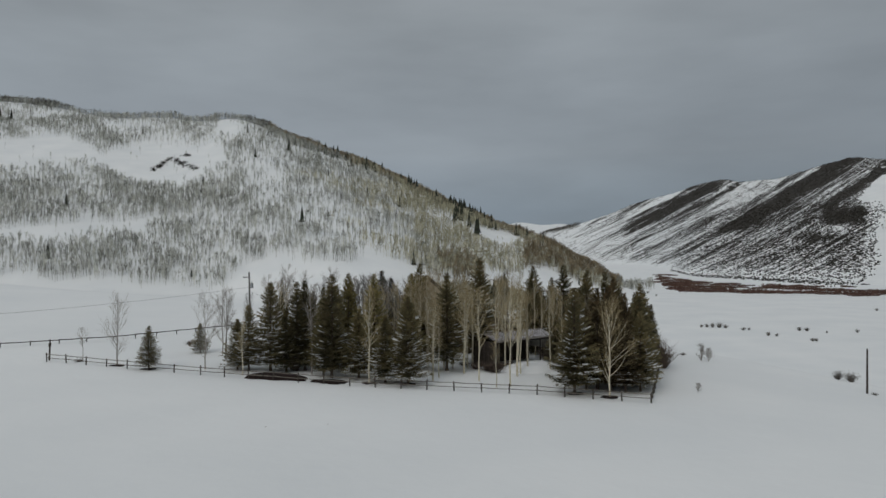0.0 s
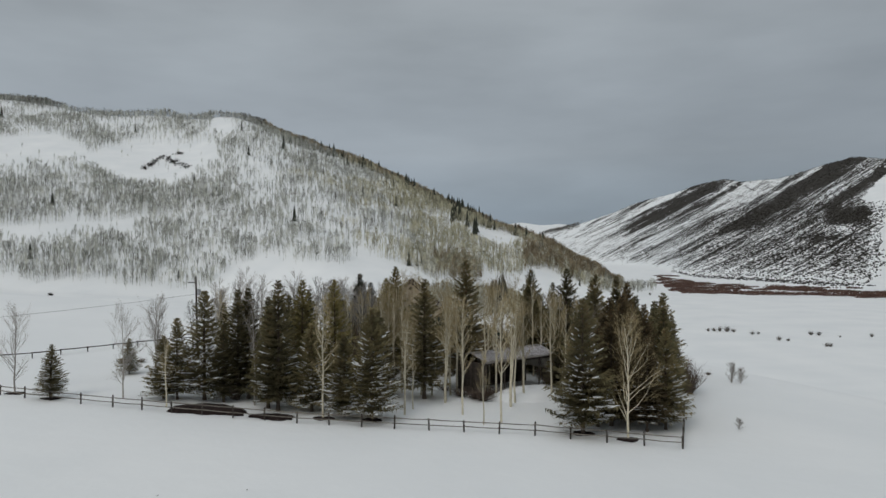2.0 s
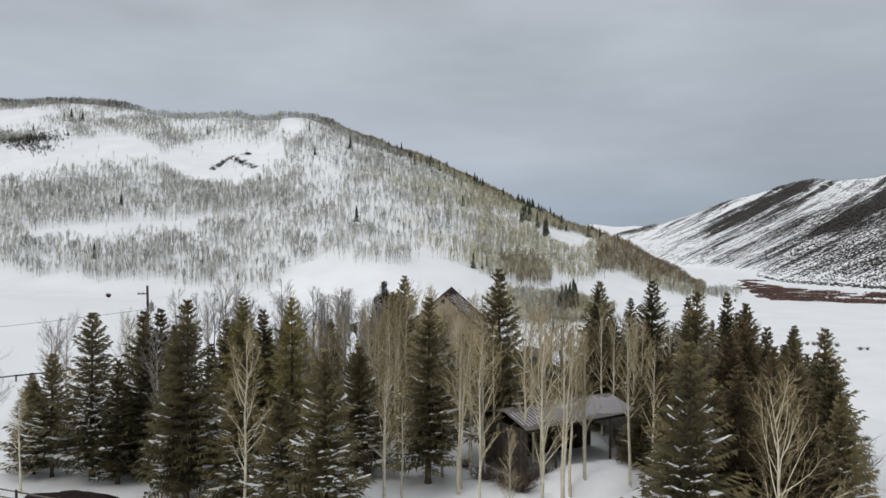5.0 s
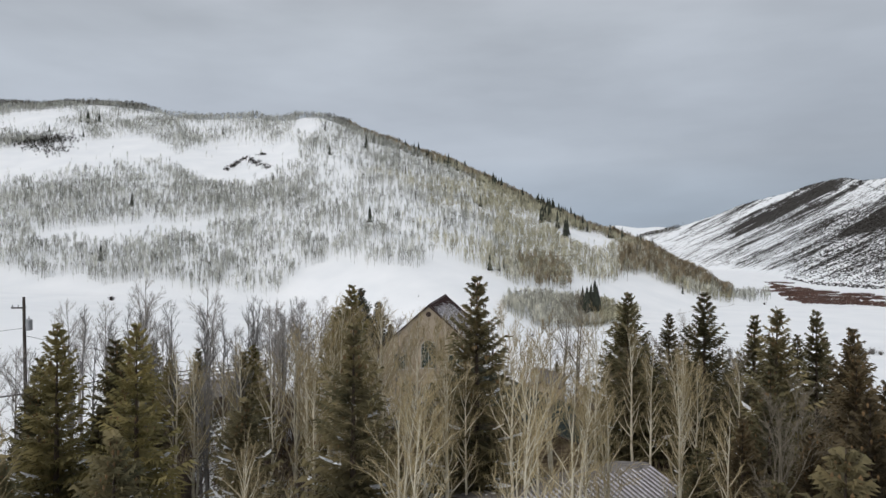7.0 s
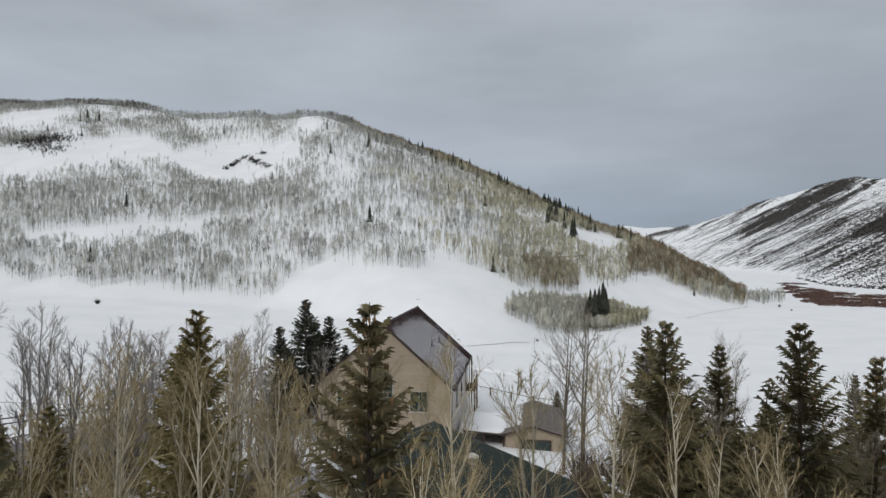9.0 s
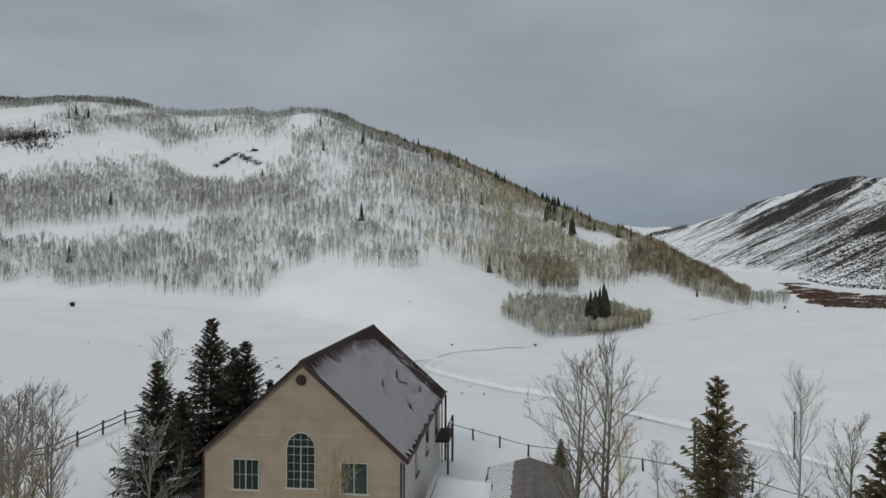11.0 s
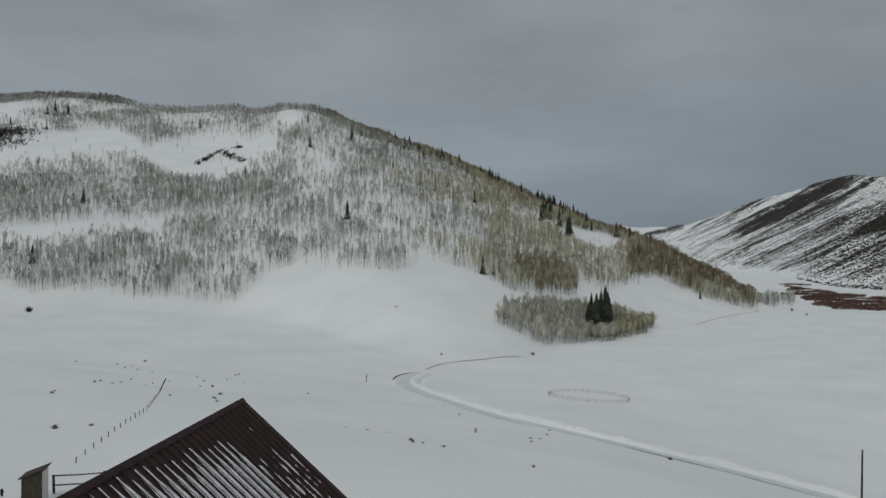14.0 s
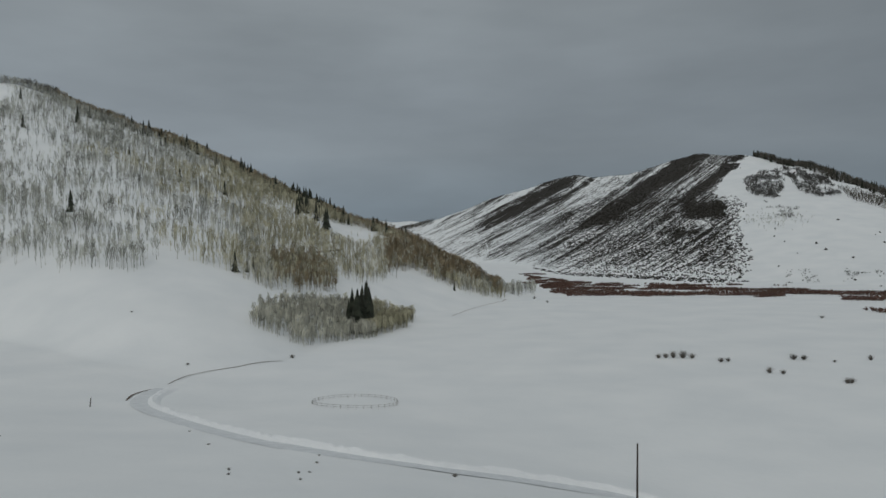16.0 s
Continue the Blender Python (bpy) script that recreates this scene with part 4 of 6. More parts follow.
def aspen(h, seed, stems=1, low=0.3, reach=0.26, bark=None, label="leafless aspen with pale cream bark in snow", fine=8):
    """A leafless aspen at the origin: pale stems, forking limbs, fine twigs."""
    g = random.Random(seed)
    tree = thing("aspen", pose(0, 0, 0), label, "aspen tree", "aspens round the house")
    trunk, twigs = Shape(), Shape()
    any_way = lambda: Vector((g.gauss(0, 1), g.gauss(0, 1), g.gauss(0, 1))).normalized()
    for stem in range(stems):
        lean = Vector((g.uniform(-1, 1), g.uniform(-1, 1), 0)) * (0.03 if stems == 1 else 0.07) * h
        foot = Vector((0, 0, -0.3)) + lean * (0.12 if stems > 1 else 0)
        tall = h * g.uniform(0.86, 1.0)
        axis = [foot + lean * q * q + Vector((g.uniform(-0.12, 0.12), g.uniform(-0.12, 0.12), 0)) * (q > 0) + Vector((0, 0, tall * q)) for q in (0, 0.2, 0.4, 0.6, 0.8, 1.0)]
        girth = 0.0080 * h + 0.014
        first = len(trunk.v)
        trunk.tube(axis, [girth, girth * 0.86, girth * 0.7, girth * 0.5, girth * 0.26, 0.010], 7)
        last = len(trunk.v)
        if stem:
            trunk.f.append((0, 1, first))
        n = int(24 / (1 + 0.4 * (stems - 1)))
        for k in range(n):
            u = low + (0.97 - low) * (k + g.random()) / n
            f = u * 5
            at = axis[int(f)].lerp(axis[min(int(f) + 1, 5)], f - int(f))
            swell = math.sin(math.pi * min(1, 0.22 + 0.78 * (u - low) / (1 - low))) ** 0.7
            a, long = g.uniform(0, 6.28), h * reach * (0.25 + 0.85 * swell) * g.uniform(0.7, 1.2)
            out = Vector((math.cos(a), math.sin(a), 0))
            climb = g.uniform(0.7, 1.4) + 0.7 * u
            way = (out + Vector((0, 0, climb))).normalized()
            bough, p = [at], at
            for _ in range(3):
                way = (way + any_way() * 0.22 + Vector((0, 0, 0.10))).normalized()
                p = p + way * long / 3
                bough.append(p)
            thick = girth * 0.46 * (1.15 - u) + 0.006
            k0, nearest = len(trunk.v), min(range(first, last), key=lambda i: (Vector(trunk.v[i]) - at).length)
            trunk.tube(bough, [thick, thick * 0.72, thick * 0.45, 0.007], 4)
            trunk.f.append((k0, k0 + 1, nearest))
            for m in range(7):
                q = 0.25 + 0.75 * (m + g.random()) / 7
                f = min(q * 3, 2.999)
                p = bough[int(f)].lerp(bough[int(f) + 1], f - int(f))
                along_way = (bough[int(f) + 1] - bough[int(f)]).normalized()
                turn_to = (along_way + any_way() * 0.7 + Vector((0, 0, 0.2))).normalized()
                short = long * g.uniform(0.3, 0.6) * (1.25 - 0.6 * q)
                mid = p + turn_to * short * 0.5
                end = mid + (turn_to + any_way() * 0.3 + Vector((0, 0, 0.2))).normalized() * short * 0.5
                twigs.tube([p, mid, end], [0.011, 0.008, 0.003], 3)
                for _ in range(fine):
                    p2 = p.lerp(mid, g.random()) if g.random() < 0.35 else mid.lerp(end, g.random())
                    e2 = p2 + (turn_to + any_way() * 0.8 + Vector((0, 0, 0.15))).normalized() * short * g.uniform(0.3, 0.65)
                    w2 = any_way() * 0.009
                    twigs.add([p2 - w2, p2 + w2, e2], [(0, 1, 2)])
    part("trunk", trunk, bark or ASPEN_BARK, tree, smooth=True)
    tagged(part("twigwork", twigs, bark or TWIG_TAN, tree, "fine tan twigs"), kind="stuff")
    return tree


def plant(prototypes, spots):
    """Stands copies of the prototypes at x, y with a height and a prototype's number; the first use of each is the prototype itself."""
    used, g = set(), random.Random(41)
    for px, py, tall, k in spots:
        tree, size = prototypes[k]
        m = pose(px, py, height(px, py), 0, 0, g.uniform(0, 360))
        if k in used:
            ob = copy_thing(tree, m)
        else:
            ob = tree
            ob.matrix_basis = m
            used.add(k)
        s = tall / size
        w = (s * (0.75 + 0.25 / max(s, 0.3)) if s < 1 else s ** 0.7) * g.uniform(0.94, 1.12)
        ob.scale = (w, w, s)
        if tall < 6.5 and size > 10:
            tagged(ob, "small young spruce standing alone in snow" if prototypes is SPRUCES else "small young leafless aspen in open snow")


SPRUCES = [
    (spruce(13.0, 3.75, 1, 0.9, 0.12, GREEN_NEEDLES, "broad dark green spruce with snow along its lower boughs"), 13.0),
    (spruce(14.0, 3.55, 2, 0.30, 0.13, GREEN_NEEDLES, "dark green spruce with a bare lower trunk in snow"), 14.0),
    (spruce(15.0, 3.9, 3, 0.22, 0.10, OLIVE_NEEDLES, "tall full olive-green spruce lightly dusted with snow"), 15.0),
    (spruce(14.0, 3.0, 4, 0.20, 0.09, NEEDLES, "slender dark spruce with brown cones near its top"), 14.0),
    (spruce(12.0, 3.6, 5, 1.35, 0.12, GREEN_NEEDLES, "dark green spruce with boughs heavily laden with snow"), 12.0),
    (spruce(13.5, 3.3, 6, 0.12, 0.14, BROWN_NEEDLES, "rusty brown dying spruce among green ones"), 13.5),
    (spruce(15.0, 4.7, 7, 0.10, 0.07, NEEDLES, "very broad dark olive spruce with drooping boughs"), 15.0),
    (spruce(12.0, 3.45, 8, 0.10, 0.07, DEEP_NEEDLES, "deep green spruce standing behind the house"), 12.0),
]
SPRUCE_SPOTS = [
    (-31.6, 39.6, 9.4, 0), (-33.2, 40.0, 7.2, 4), (-28.6, 39.6, 12.6, 0), (-26.3, 38.7, 9.2, 3), (-25.0, 40.0, 12.8, 1),
    (-23.9, 40.5, 12.9, 3), (-19.8, 34.6, 14.3, 1), (-21.0, 35.6, 12.3, 3), (-17.8, 41.0, 13.9, 2), (-19.5, 42.5, 12.0, 3),
    (-16.2, 34.2, 9.5, 4), (-17.5, 46.2, 12.5, 3), (-14.1, 41.3, 14.0, 2), (-12.7, 31.6, 8.8, 4), (-9.8, 30.3, 11.7, 4),
    (-9.0, 42.0, 10.3, 4), (-3.5, 40.8, 14.5, 1), (-6.2, 58.0, 15.2, 2), (-7.5, 59.6, 13.4, 2), (2.5, 47.9, 16.7, 1),
    (-28.0, 47.5, 10.5, 3), (-22.5, 57.0, 9.0, 2), (-14.0, 60.5, 10.2, 2), (-20.0, 65.5, 9.0, 3), (-41.5, 54.4, 4.8, 0), (-45.1, 39.6, 6.2, 1),
    (10.9, 24.8, 13.6, 0), (15.0, 28.2, 11.8, 5), (17.8, 29.8, 12.8, 5), (20.2, 26.6, 10.6, 0), (17.9, 25.8, 9.6, 5), (19.3, 30.2, 12.6, 5), (16.2, 26.4, 8.8, 5), (21.2, 29.4, 12.2, 3), (13.4, 27.8, 10.4, 5), (22.6, 32.8, 13.8, 1),
    (17.0, 34.5, 13.0, 5), (19.8, 38.0, 13.0, 5), (12.9, 33.0, 10.2, 1), (22.8, 41.5, 12.8, 3), (26.4, 44.5, 11.8, 3),
    (17.4, 44.0, 12.6, 3), (23.4, 47.0, 12.8, 5), (25.1, 50.5, 13.9, 5), (20.6, 50.5, 15.2, 1), (29.0, 50.0, 11.4, 3),
    (13.8, 59.5, 15.2, 6), (18.7, 57.7, 15.5, 6), (25.4, 55.5, 14.6, 3), (23.4, 60.6, 13.8, 3), (28.5, 60.5, 12.2, 3),
    (15.6, 61.8, 11.5, 6), (33.0, 57.5, 11.2, 3), (20.3, 71.5, 12.9, 3), (18.3, 80.4, 13.1, 1), (31.0, 70.0, 11.3, 3), (35.0, 84.0, 9.5, 3),
    (-11.6, 102.3, 12.0, 7), (-11.7, 108.0, 9.0, 7), (-12.2, 94.3, 10.0, 7), (-9.4, 103.6, 10.2, 7), (-8.0, 105.2, 7.0, 7), (-12.6, 99.0, 7.0, 7), (15.5, 109.5, 2.6, 3),
]
thicket = random.Random(58)
for x0, x1, y0, y1, n, kinds in ((-30, -15, 42, 54, 4, (3, 3, 1)), (13, 29, 31, 50, 15, (5, 3, 3)), (15, 33, 51, 70, 16, (3, 3, 6, 5)), (-26, -9, 54, 72, 4, (3, 2))):
    end = len(SPRUCE_SPOTS) + n
    while len(SPRUCE_SPOTS) < end:
        px, py = thicket.uniform(x0, x1), thicket.uniform(y0, y1)
        if px < 17.0 + 0.47 * (py - 19.4) and min(math.dist((px, py), q[:2]) for q in SPRUCE_SPOTS) > 1.9:
            SPRUCE_SPOTS.append((px, py, thicket.uniform(7.5, 11.0), thicket.choice(kinds)))
plant(SPRUCES, SPRUCE_SPOTS)

ASPENS = [
    (aspen(13.0, 11, 1, 0.32, 0.18), 13.0),
    (aspen(12.0, 12, 2, 0.38, 0.155, None, "leafless twin-stemmed aspen with pale cream bark"), 12.0),
    (aspen(14.0, 13, 1, 0.42, 0.135, None, "tall thin leafless aspen with a narrow crown"), 14.0),
    (aspen(12.0, 14, 1, 0.16, 0.31, None, "leafless aspen with a wide low spreading crown"), 12.0),
    (aspen(11.0, 15, 2, 0.18, 0.235, None, "leafless twin-stemmed aspen with a wide low crown"), 11.0),
    (aspen(12.5, 16, 1, 0.42, 0.15, TWIG_GREY, "leafless grey aspen with fine upright twigs"), 12.5),
    (aspen(12.0, 17, 2, 0.40, 0.15, TWIG_GREY, "leafless grey twin-stemmed aspen in snow"), 12.0),
    (aspen(12.5, 18, 2, 0.20, 0.20, TWIG_OLIVE, "leafless grey-olive aspen with a wide crown of fine twigs"), 12.5),
    (aspen(12.0, 19, 1, 0.16, 0.27, TWIG_GREY, "leafless grey aspen with a wide low crown standing apart"), 12.0),
    (aspen(13.5, 20, 1, 0.50, 0.105, TWIG_SLATE, "slim straight leafless aspen with short grey twigs", 4), 13.5),
    (aspen(13.0, 21, 2, 0.46, 0.12, TWIG_SLATE, "slim twin-stemmed leafless aspen with short grey twigs", 4), 13.0),
]
ASPEN_SPOTS = [
    (-37.6, 40.0, 10.6, 8), (-31.8, 36.0, 7.6, 2), (-14.8, 30.9, 12.6, 0), (-6.3, 32.8, 11.6, 1), (-1.3, 38.6, 13.0, 1), (-1.0, 39.8, 12.6, 2),
    (0.0, 32.7, 12.4, 0), (1.6, 28.5, 7.8, 2), (3.6, 29.3, 14.2, 0), (6.0, 36.5, 13.8, 1), (14.7, 22.5, 12.0, 3), (11.9, 40.4, 13.8, 2),
    (-5.2, 35.2, 9.0, 2), (-50.1, 42.2, 10.2, 8), (-56.0, 45.4, 5.4, 5), (-38.0, 54.0, 10.5, 8), (-36.4, 48.5, 11.0, 6), (-22.7, 37.2, 12.6, 5),
    (4.2, 43.0, 13.8, 0), (5.2, 46.0, 13.6, 2), (-3.5, 45.0, 12.5, 1), (-8.5, 45.0, 12.0, 0), (-11.0, 47.5, 12.5, 2), (14.5, 46.5, 12.0, 0),
    (-25.5, 46.5, 12.0, 5), (-14.5, 47.0, 12.0, 2), (14.9, 88.2, 14.6, 7), (13.0, 86.4, 13.8, 7), (25.6, 84.0, 11.2, 7),
    (-30.0, 66.0, 12.5, 9), (-21.6, 72.0, 13.6, 6), (-13.5, 68.0, 12.5, 10), (-9.5, 74.0, 11.5, 5), (-34.5, 60.0, 10.0, 10), (-31.5, 78.0, 11.5, 9),
    (-17.5, 80.0, 12.0, 5), (-33.5, 72.0, 10.5, 6), (-16.5, 86.0, 10.0, 5), (-18.2, 109.0, 10.8, 5), (14.8, 50.5, 12.0, 2), (20.5, 46.5, 12.0, 7),
    (16.8, 41.0, 12.5, 7), (15.5, 67.0, 12.0, 7), (26.0, 72.0, 10.5, 7), (17.5, 84.0, 8.0, 5), (22.5, 77.5, 10.0, 7), (30.0, 80.0, 9.0, 5),
    (-20.0, 92.0, 8.0, 6), (-18.5, 88.0, 6.5, 5), (18.5, 32.0, 10.5, 3), (-6.5, 70.0, 11.0, 5), (-12.0, 82.0, 10.5, 5), (-2.0, 54.0, 12.0, 0), (-10.0, 57.0, 12.5, 2),
    (23.5, 93.0, 8.0, 5), (20.5, 98.0, 6.0, 5), (18.4, 100.0, 8.0, 4), (-4.5, 75.5, 12.0, 5), (-7.2, 66.5, 12.5, 0), (-8.0, 71.0, 12.5, 6),
    (-5.0, 53.0, 14.2, 2), (-3.2, 50.5, 14.0, 0), (13.6, 53.0, 12.5, 2),
    (-5.6, 50.0, 14.6, 0), (-1.0, 51.6, 14.4, 2), (0.8, 53.4, 14.4, 1), (-3.8, 55.0, 14.0, 0), (0.2, 49.6, 14.0, 2), (-6.8, 52.6, 14.2, 1), (1.4, 56.0, 13.4, 0), (-1.8, 56.6, 13.6, 2),
    (30.0, 98.0, 10.8, 8), (-23.5, 96.0, 6.8, 6), (21.5, 90.5, 7.2, 6),
    (5.2, 41.0, 13.6, 0), (8.4, 40.0, 12.8, 1), (7.0, 38.6, 13.2, 2), (4.6, 57.0, 14.0, 0), (8.0, 56.9, 14.2, 1), (11.0, 57.0, 14.0, 0), (13.4, 56.2, 13.4, 2), (16.0, 53.0, 13.0, 1), (12.6, 37.4, 12.0, 2), (-2.4, 42.4, 13.0, 0), (0.9, 44.4, 13.4, 1), (14.2, 66.5, 9.5, 7), (16.6, 70.0, 9.0, 7), (14.8, 73.5, 8.2, 4), (18.0, 75.0, 8.4, 7), (16.0, 78.5, 7.6, 7), (22.0, 68.5, 9.2, 7), (24.5, 74.5, 8.2, 7), (28.5, 76.0, 8.6, 7), (20.2, 81.5, 7.4, 7), (33.0, 77.0, 8.0, 7), (12.8, 78.0, 6.4, 7), (30.5, 84.5, 7.2, 4),
]
grove = random.Random(77)
while len(ASPEN_SPOTS) < 107:
    px, py = grove.uniform(-15, 13), grove.uniform(42.5, 56)
    if not (2.5 < px < 15 and 42 < py < 57) and min(math.dist((px, py), q[:2]) for q in ASPEN_SPOTS + SPRUCE_SPOTS) > 1.0:
        ASPEN_SPOTS.append((px, py, grove.uniform(10.5, 13.5), grove.choice((0, 1, 2, 2))))
while len(ASPEN_SPOTS) < 158:
    px, py = grove.uniform(-31, 29), grove.uniform(42, 88)
    taken = (px > 13 and py < 62 and grove.random() < 0.9) or (-6.5 < px < 13.5 and 55 < py < 74) or (2.5 < px < 15 and 42 < py < 57) or (-9.5 < px < 5 and py > 75) or (5 < px < 14 and py > 72) or (px > 14 and py > 74) or (px < -18 and py > 80) or (abs((px + 27.7) * 0.845 - (py - 74.6) * 0.53) < 4.2 and -1.0 < (px + 27.7) * 0.53 + (py - 74.6) * 0.845 < 14)
    if not taken and min(math.dist((px, py), q[:2]) for q in ASPEN_SPOTS + SPRUCE_SPOTS) > 1.3:
        ASPEN_SPOTS.append((px, py, grove.uniform(9.5, 13.0), grove.choice((9, 10, 9, 5) if px < -8 and py > 46 else (7, 7, 9) if px > 13 and py > 55 else (7, 2, 5) if px > 9 else (0, 1, 2, 2))))
while len(ASPEN_SPOTS) < 177:
    px, py = grove.uniform(-33, -9), grove.uniform(62, 85)
    on_barn = abs((px + 27.7) * 0.845 - (py - 74.6) * 0.53) < 4.2 and -1.0 < (px + 27.7) * 0.53 + (py - 74.6) * 0.845 < 14
    if not on_barn and min(math.dist((px, py), q[:2]) for q in ASPEN_SPOTS + SPRUCE_SPOTS) > 1.2:
        ASPEN_SPOTS.append((px, py, grove.uniform(11.0, 13.8), grove.choice((9, 10, 9, 5, 6))))
plant(ASPENS, ASPEN_SPOTS)


# ---- fences ----
def fence(name, corners, gap, label, post_tall=1.25, rails=(0.55, 1.05), wood=POST_WOOD, rail_wood=RAIL_WOOD, girth=0.09, thick=0.055, seed=3):
    """A post-and-rail fence along corners on the land; every post and rail is a part."""
    g = random.Random(seed)
    whole = thing(name, pose(corners[0][0], corners[0][1], height(*corners[0])), label, "fence")
    origin = Vector((corners[0][0], corners[0][1], height(*corners[0])))
    post = Shape().tube([(0, 0, -0.4), (0, 0, post_tall * 0.96), (0, 0, post_tall)], [girth, girth * 0.93, girth * 0.7], 7, True).mesh("post", wood)
    stops = []
    for (ax, ay), (bx, by) in zip(corners, corners[1:]):
        n = max(1, round(math.hypot(bx - ax, by - ay) / gap))
        stops += [(ax + (bx - ax) * k / n, ay + (by - ay) * k / n) for k in range(n)]
    stops.append(corners[-1])
    feet = []
    for px, py in stops:
        p = Vector((px, py, height(px, py)))
        feet.append(p)
        ob = part("post", post, wood, whole)
        ob.location = p - origin
        ob.rotation_euler = (radians(g.uniform(-3, 3)), radians(g.uniform(-3, 3)), g.uniform(0, 3))
        ob.scale = (1, 1, g.uniform(0.92, 1.08))
    for a, b in zip(feet, feet[1:]):
        way = (b - a).normalized()
        for r in rails:
            s = Shape().tube([a - origin - way * 0.12 + Vector((0, 0, r + g.uniform(-0.04, 0.04))), (a + b) / 2 - origin + Vector((0, 0, r - 0.03)), b - origin + way * 0.12 + Vector((0, 0, r + g.uniform(-0.04, 0.04)))], [thick * 1.1, thick, thick * 0.9], 6, True)
            part("rail", s, rail_wood, whole)
    return whole


fence("rail_fence", [(-60.9, 45.3), (-44.9, 38.7), (-37.3, 35.8), (-17.3, 29.1), (-7.6, 26.9), (5.9, 24.1), (18.7, 19.4)], 3.4, "weathered post-and-rail fence along the snowy yard", seed=3)
fence("rail_fence", [(18.7, 19.4), (22.9, 28.2), (27.5, 38.0)], 3.4, "weathered post-and-rail fence beside spruces", seed=4)
fence("rail_fence", [(-72.7, 56.6), (-58.6, 65.6), (-41.9, 82.9)], 4.2, "low dark single-rail fence sunk in snow", 0.8, (0.68,), seed=15, rail_wood=POST_WOOD, thick=0.085)
fence("rail_fence", [(-41.9, 82.9), (-24.8, 103.5), (-24.3, 115.0), (-20.8, 126.0)], 4.2, "dark two-rail fence across the snow", seed=5, rail_wood=POST_WOOD)
fence("rail_fence", [(5.8, 120.3), (13.1, 113.1), (18.8, 112.3), (30.0, 106.0), (38.0, 96.0)], 3.8, "thin rail fence in snow behind the house", 1.05, (0.95,), seed=6, thick=0.04)
fence("rail_fence", [(-19.4, 129.5), (-16.6, 131.0), (-10.0, 129.5), (-4.0, 127.5)], 3.4, "grey rail fence with a gate panel in snow", 1.4, (0.6, 1.25), seed=7)
fence("broken_fence", [(-22.1, 137.3), (-24.6, 147.7), (-30.7, 169.9), (-41.2, 198.8), (-55.1, 234.5)], 3.0, "old leaning stakes of a fence half buried in snow", 0.55, (), seed=8, girth=0.045)
pen = [(50.7 + 12.8 * math.cos(radians(a)), 311.5 + 12.4 * math.sin(radians(a))) for a in range(0, 361, 10)]
fence("round_pen", pen, 3.0, "round rail pen standing in the snowfield", 1.15, (0.5, 1.05), seed=9, girth=0.045, thick=0.035, wood=RAIL_WOOD)


# ---- the ploughed lane ----
LANE = [(96, 196), (79, 211), (61, 213), (45, 212.5), (31, 219.5), (18, 240), (5, 270), (-6.5, 303), (-10.5, 325), (-8.5, 342), (-4, 354)]


def along(points, step):
    """A smooth line through points, at even steps."""
    out = []
    pts = [points[0], *points, points[-1]]
    for a, b, c, d in zip(pts, pts[1:], pts[2:], pts[3:]):
        n = max(2, int(math.dist(b, c) / step))
        for k in range(n):
            t = k / n
            out.append(tuple(0.5 * (2 * q + (r - p) * t + (2 * p - 5 * q + 4 * r - s) * t * t + (3 * q - p - 3 * r + s) * t ** 3) for p, q, r, s in zip(a, b, c, d)))
    return out + [tuple(points[-1])]


def strip(line, offsets, rises, seed=2, ends=True):
    """A ribbon on the land: cross-section offsets and rises along a line."""
    g = random.Random(seed)
    s, k = Shape(), len(offsets)
    for i, p in enumerate(line):
        a, b = line[max(i - 1, 0)], line[min(i + 1, len(line) - 1)]
        n = Vector((b[1] - a[1], a[0] - b[0])).normalized()
        fade = min(1, i / 6, (len(line) - 1 - i) / 6) if ends else 1
        for o, r in zip(offsets, rises):
            px, py = p[0] + n.x * o, p[1] + n.y * o
            s.v.append((px, py, height(px, py) + (r * g.uniform(0.75, 1.25) if r > 0.12 else r) * fade + 0.16 * fade - 0.12 * (1 - fade)))
    s.f = [(i * k + j, i * k + j + 1, i * k + k + j + 1, i * k + k + j) for i in range(len(line) - 1) for j in range(k - 1)]
    return s


lane_line = along(LANE, 1.6)
solo("road", strip(lane_line, (-2.2, -1.1, 0, 1.3, 2.6), (-0.1, -0.03, 0.0, -0.03, 0.0)), surface("packed_snow_lane", (0.66, 0.68, 0.70), (0.79, 0.81, 0.83), 0.5, 0.7, bump=0.5, bump_scale=3), "packed snow lane ploughed through the meadow", "road", kind="structure", smooth=True)
solo("snow_bank", strip(lane_line, (2.5, 2.9, 3.7, 4.9, 6.4), (-0.1, 0.65, 0.95, 0.55, -0.5), 4), SNOW, "bright ploughed snow bank beside the lane", "snow bank", kind="structure")
# two thin dark lines past the lane, laid on as flat brown ribbons
solo("ditch_grass", strip(along([(-5, 356), (3, 380), (16, 394), (34, 409), (46, 415)], 2), (-0.2, 0.2), (0.05, 0.05), 6), TWIG, "thin dark brown line on the snow", "grass", kind="stuff")
solo("ditch_grass", strip(along([(-14, 322), (-13, 338), (-7, 352)], 2), (-0.3, 0.3), (0.05, 0.05), 7), TWIG, "thin dark brown line on the snow", "grass", kind="stuff")
# a vehicle rut, put in as a flat grey ribbon on the snow
solo("ditch_grass", strip(along([(172, 578), (215, 640), (272, 706)], 3), (-0.35, 0.35), (0.05, 0.05), 8), TWIG_GREY, "thin grey strip drawn for a rut in the snow", "grass", kind="stuff")


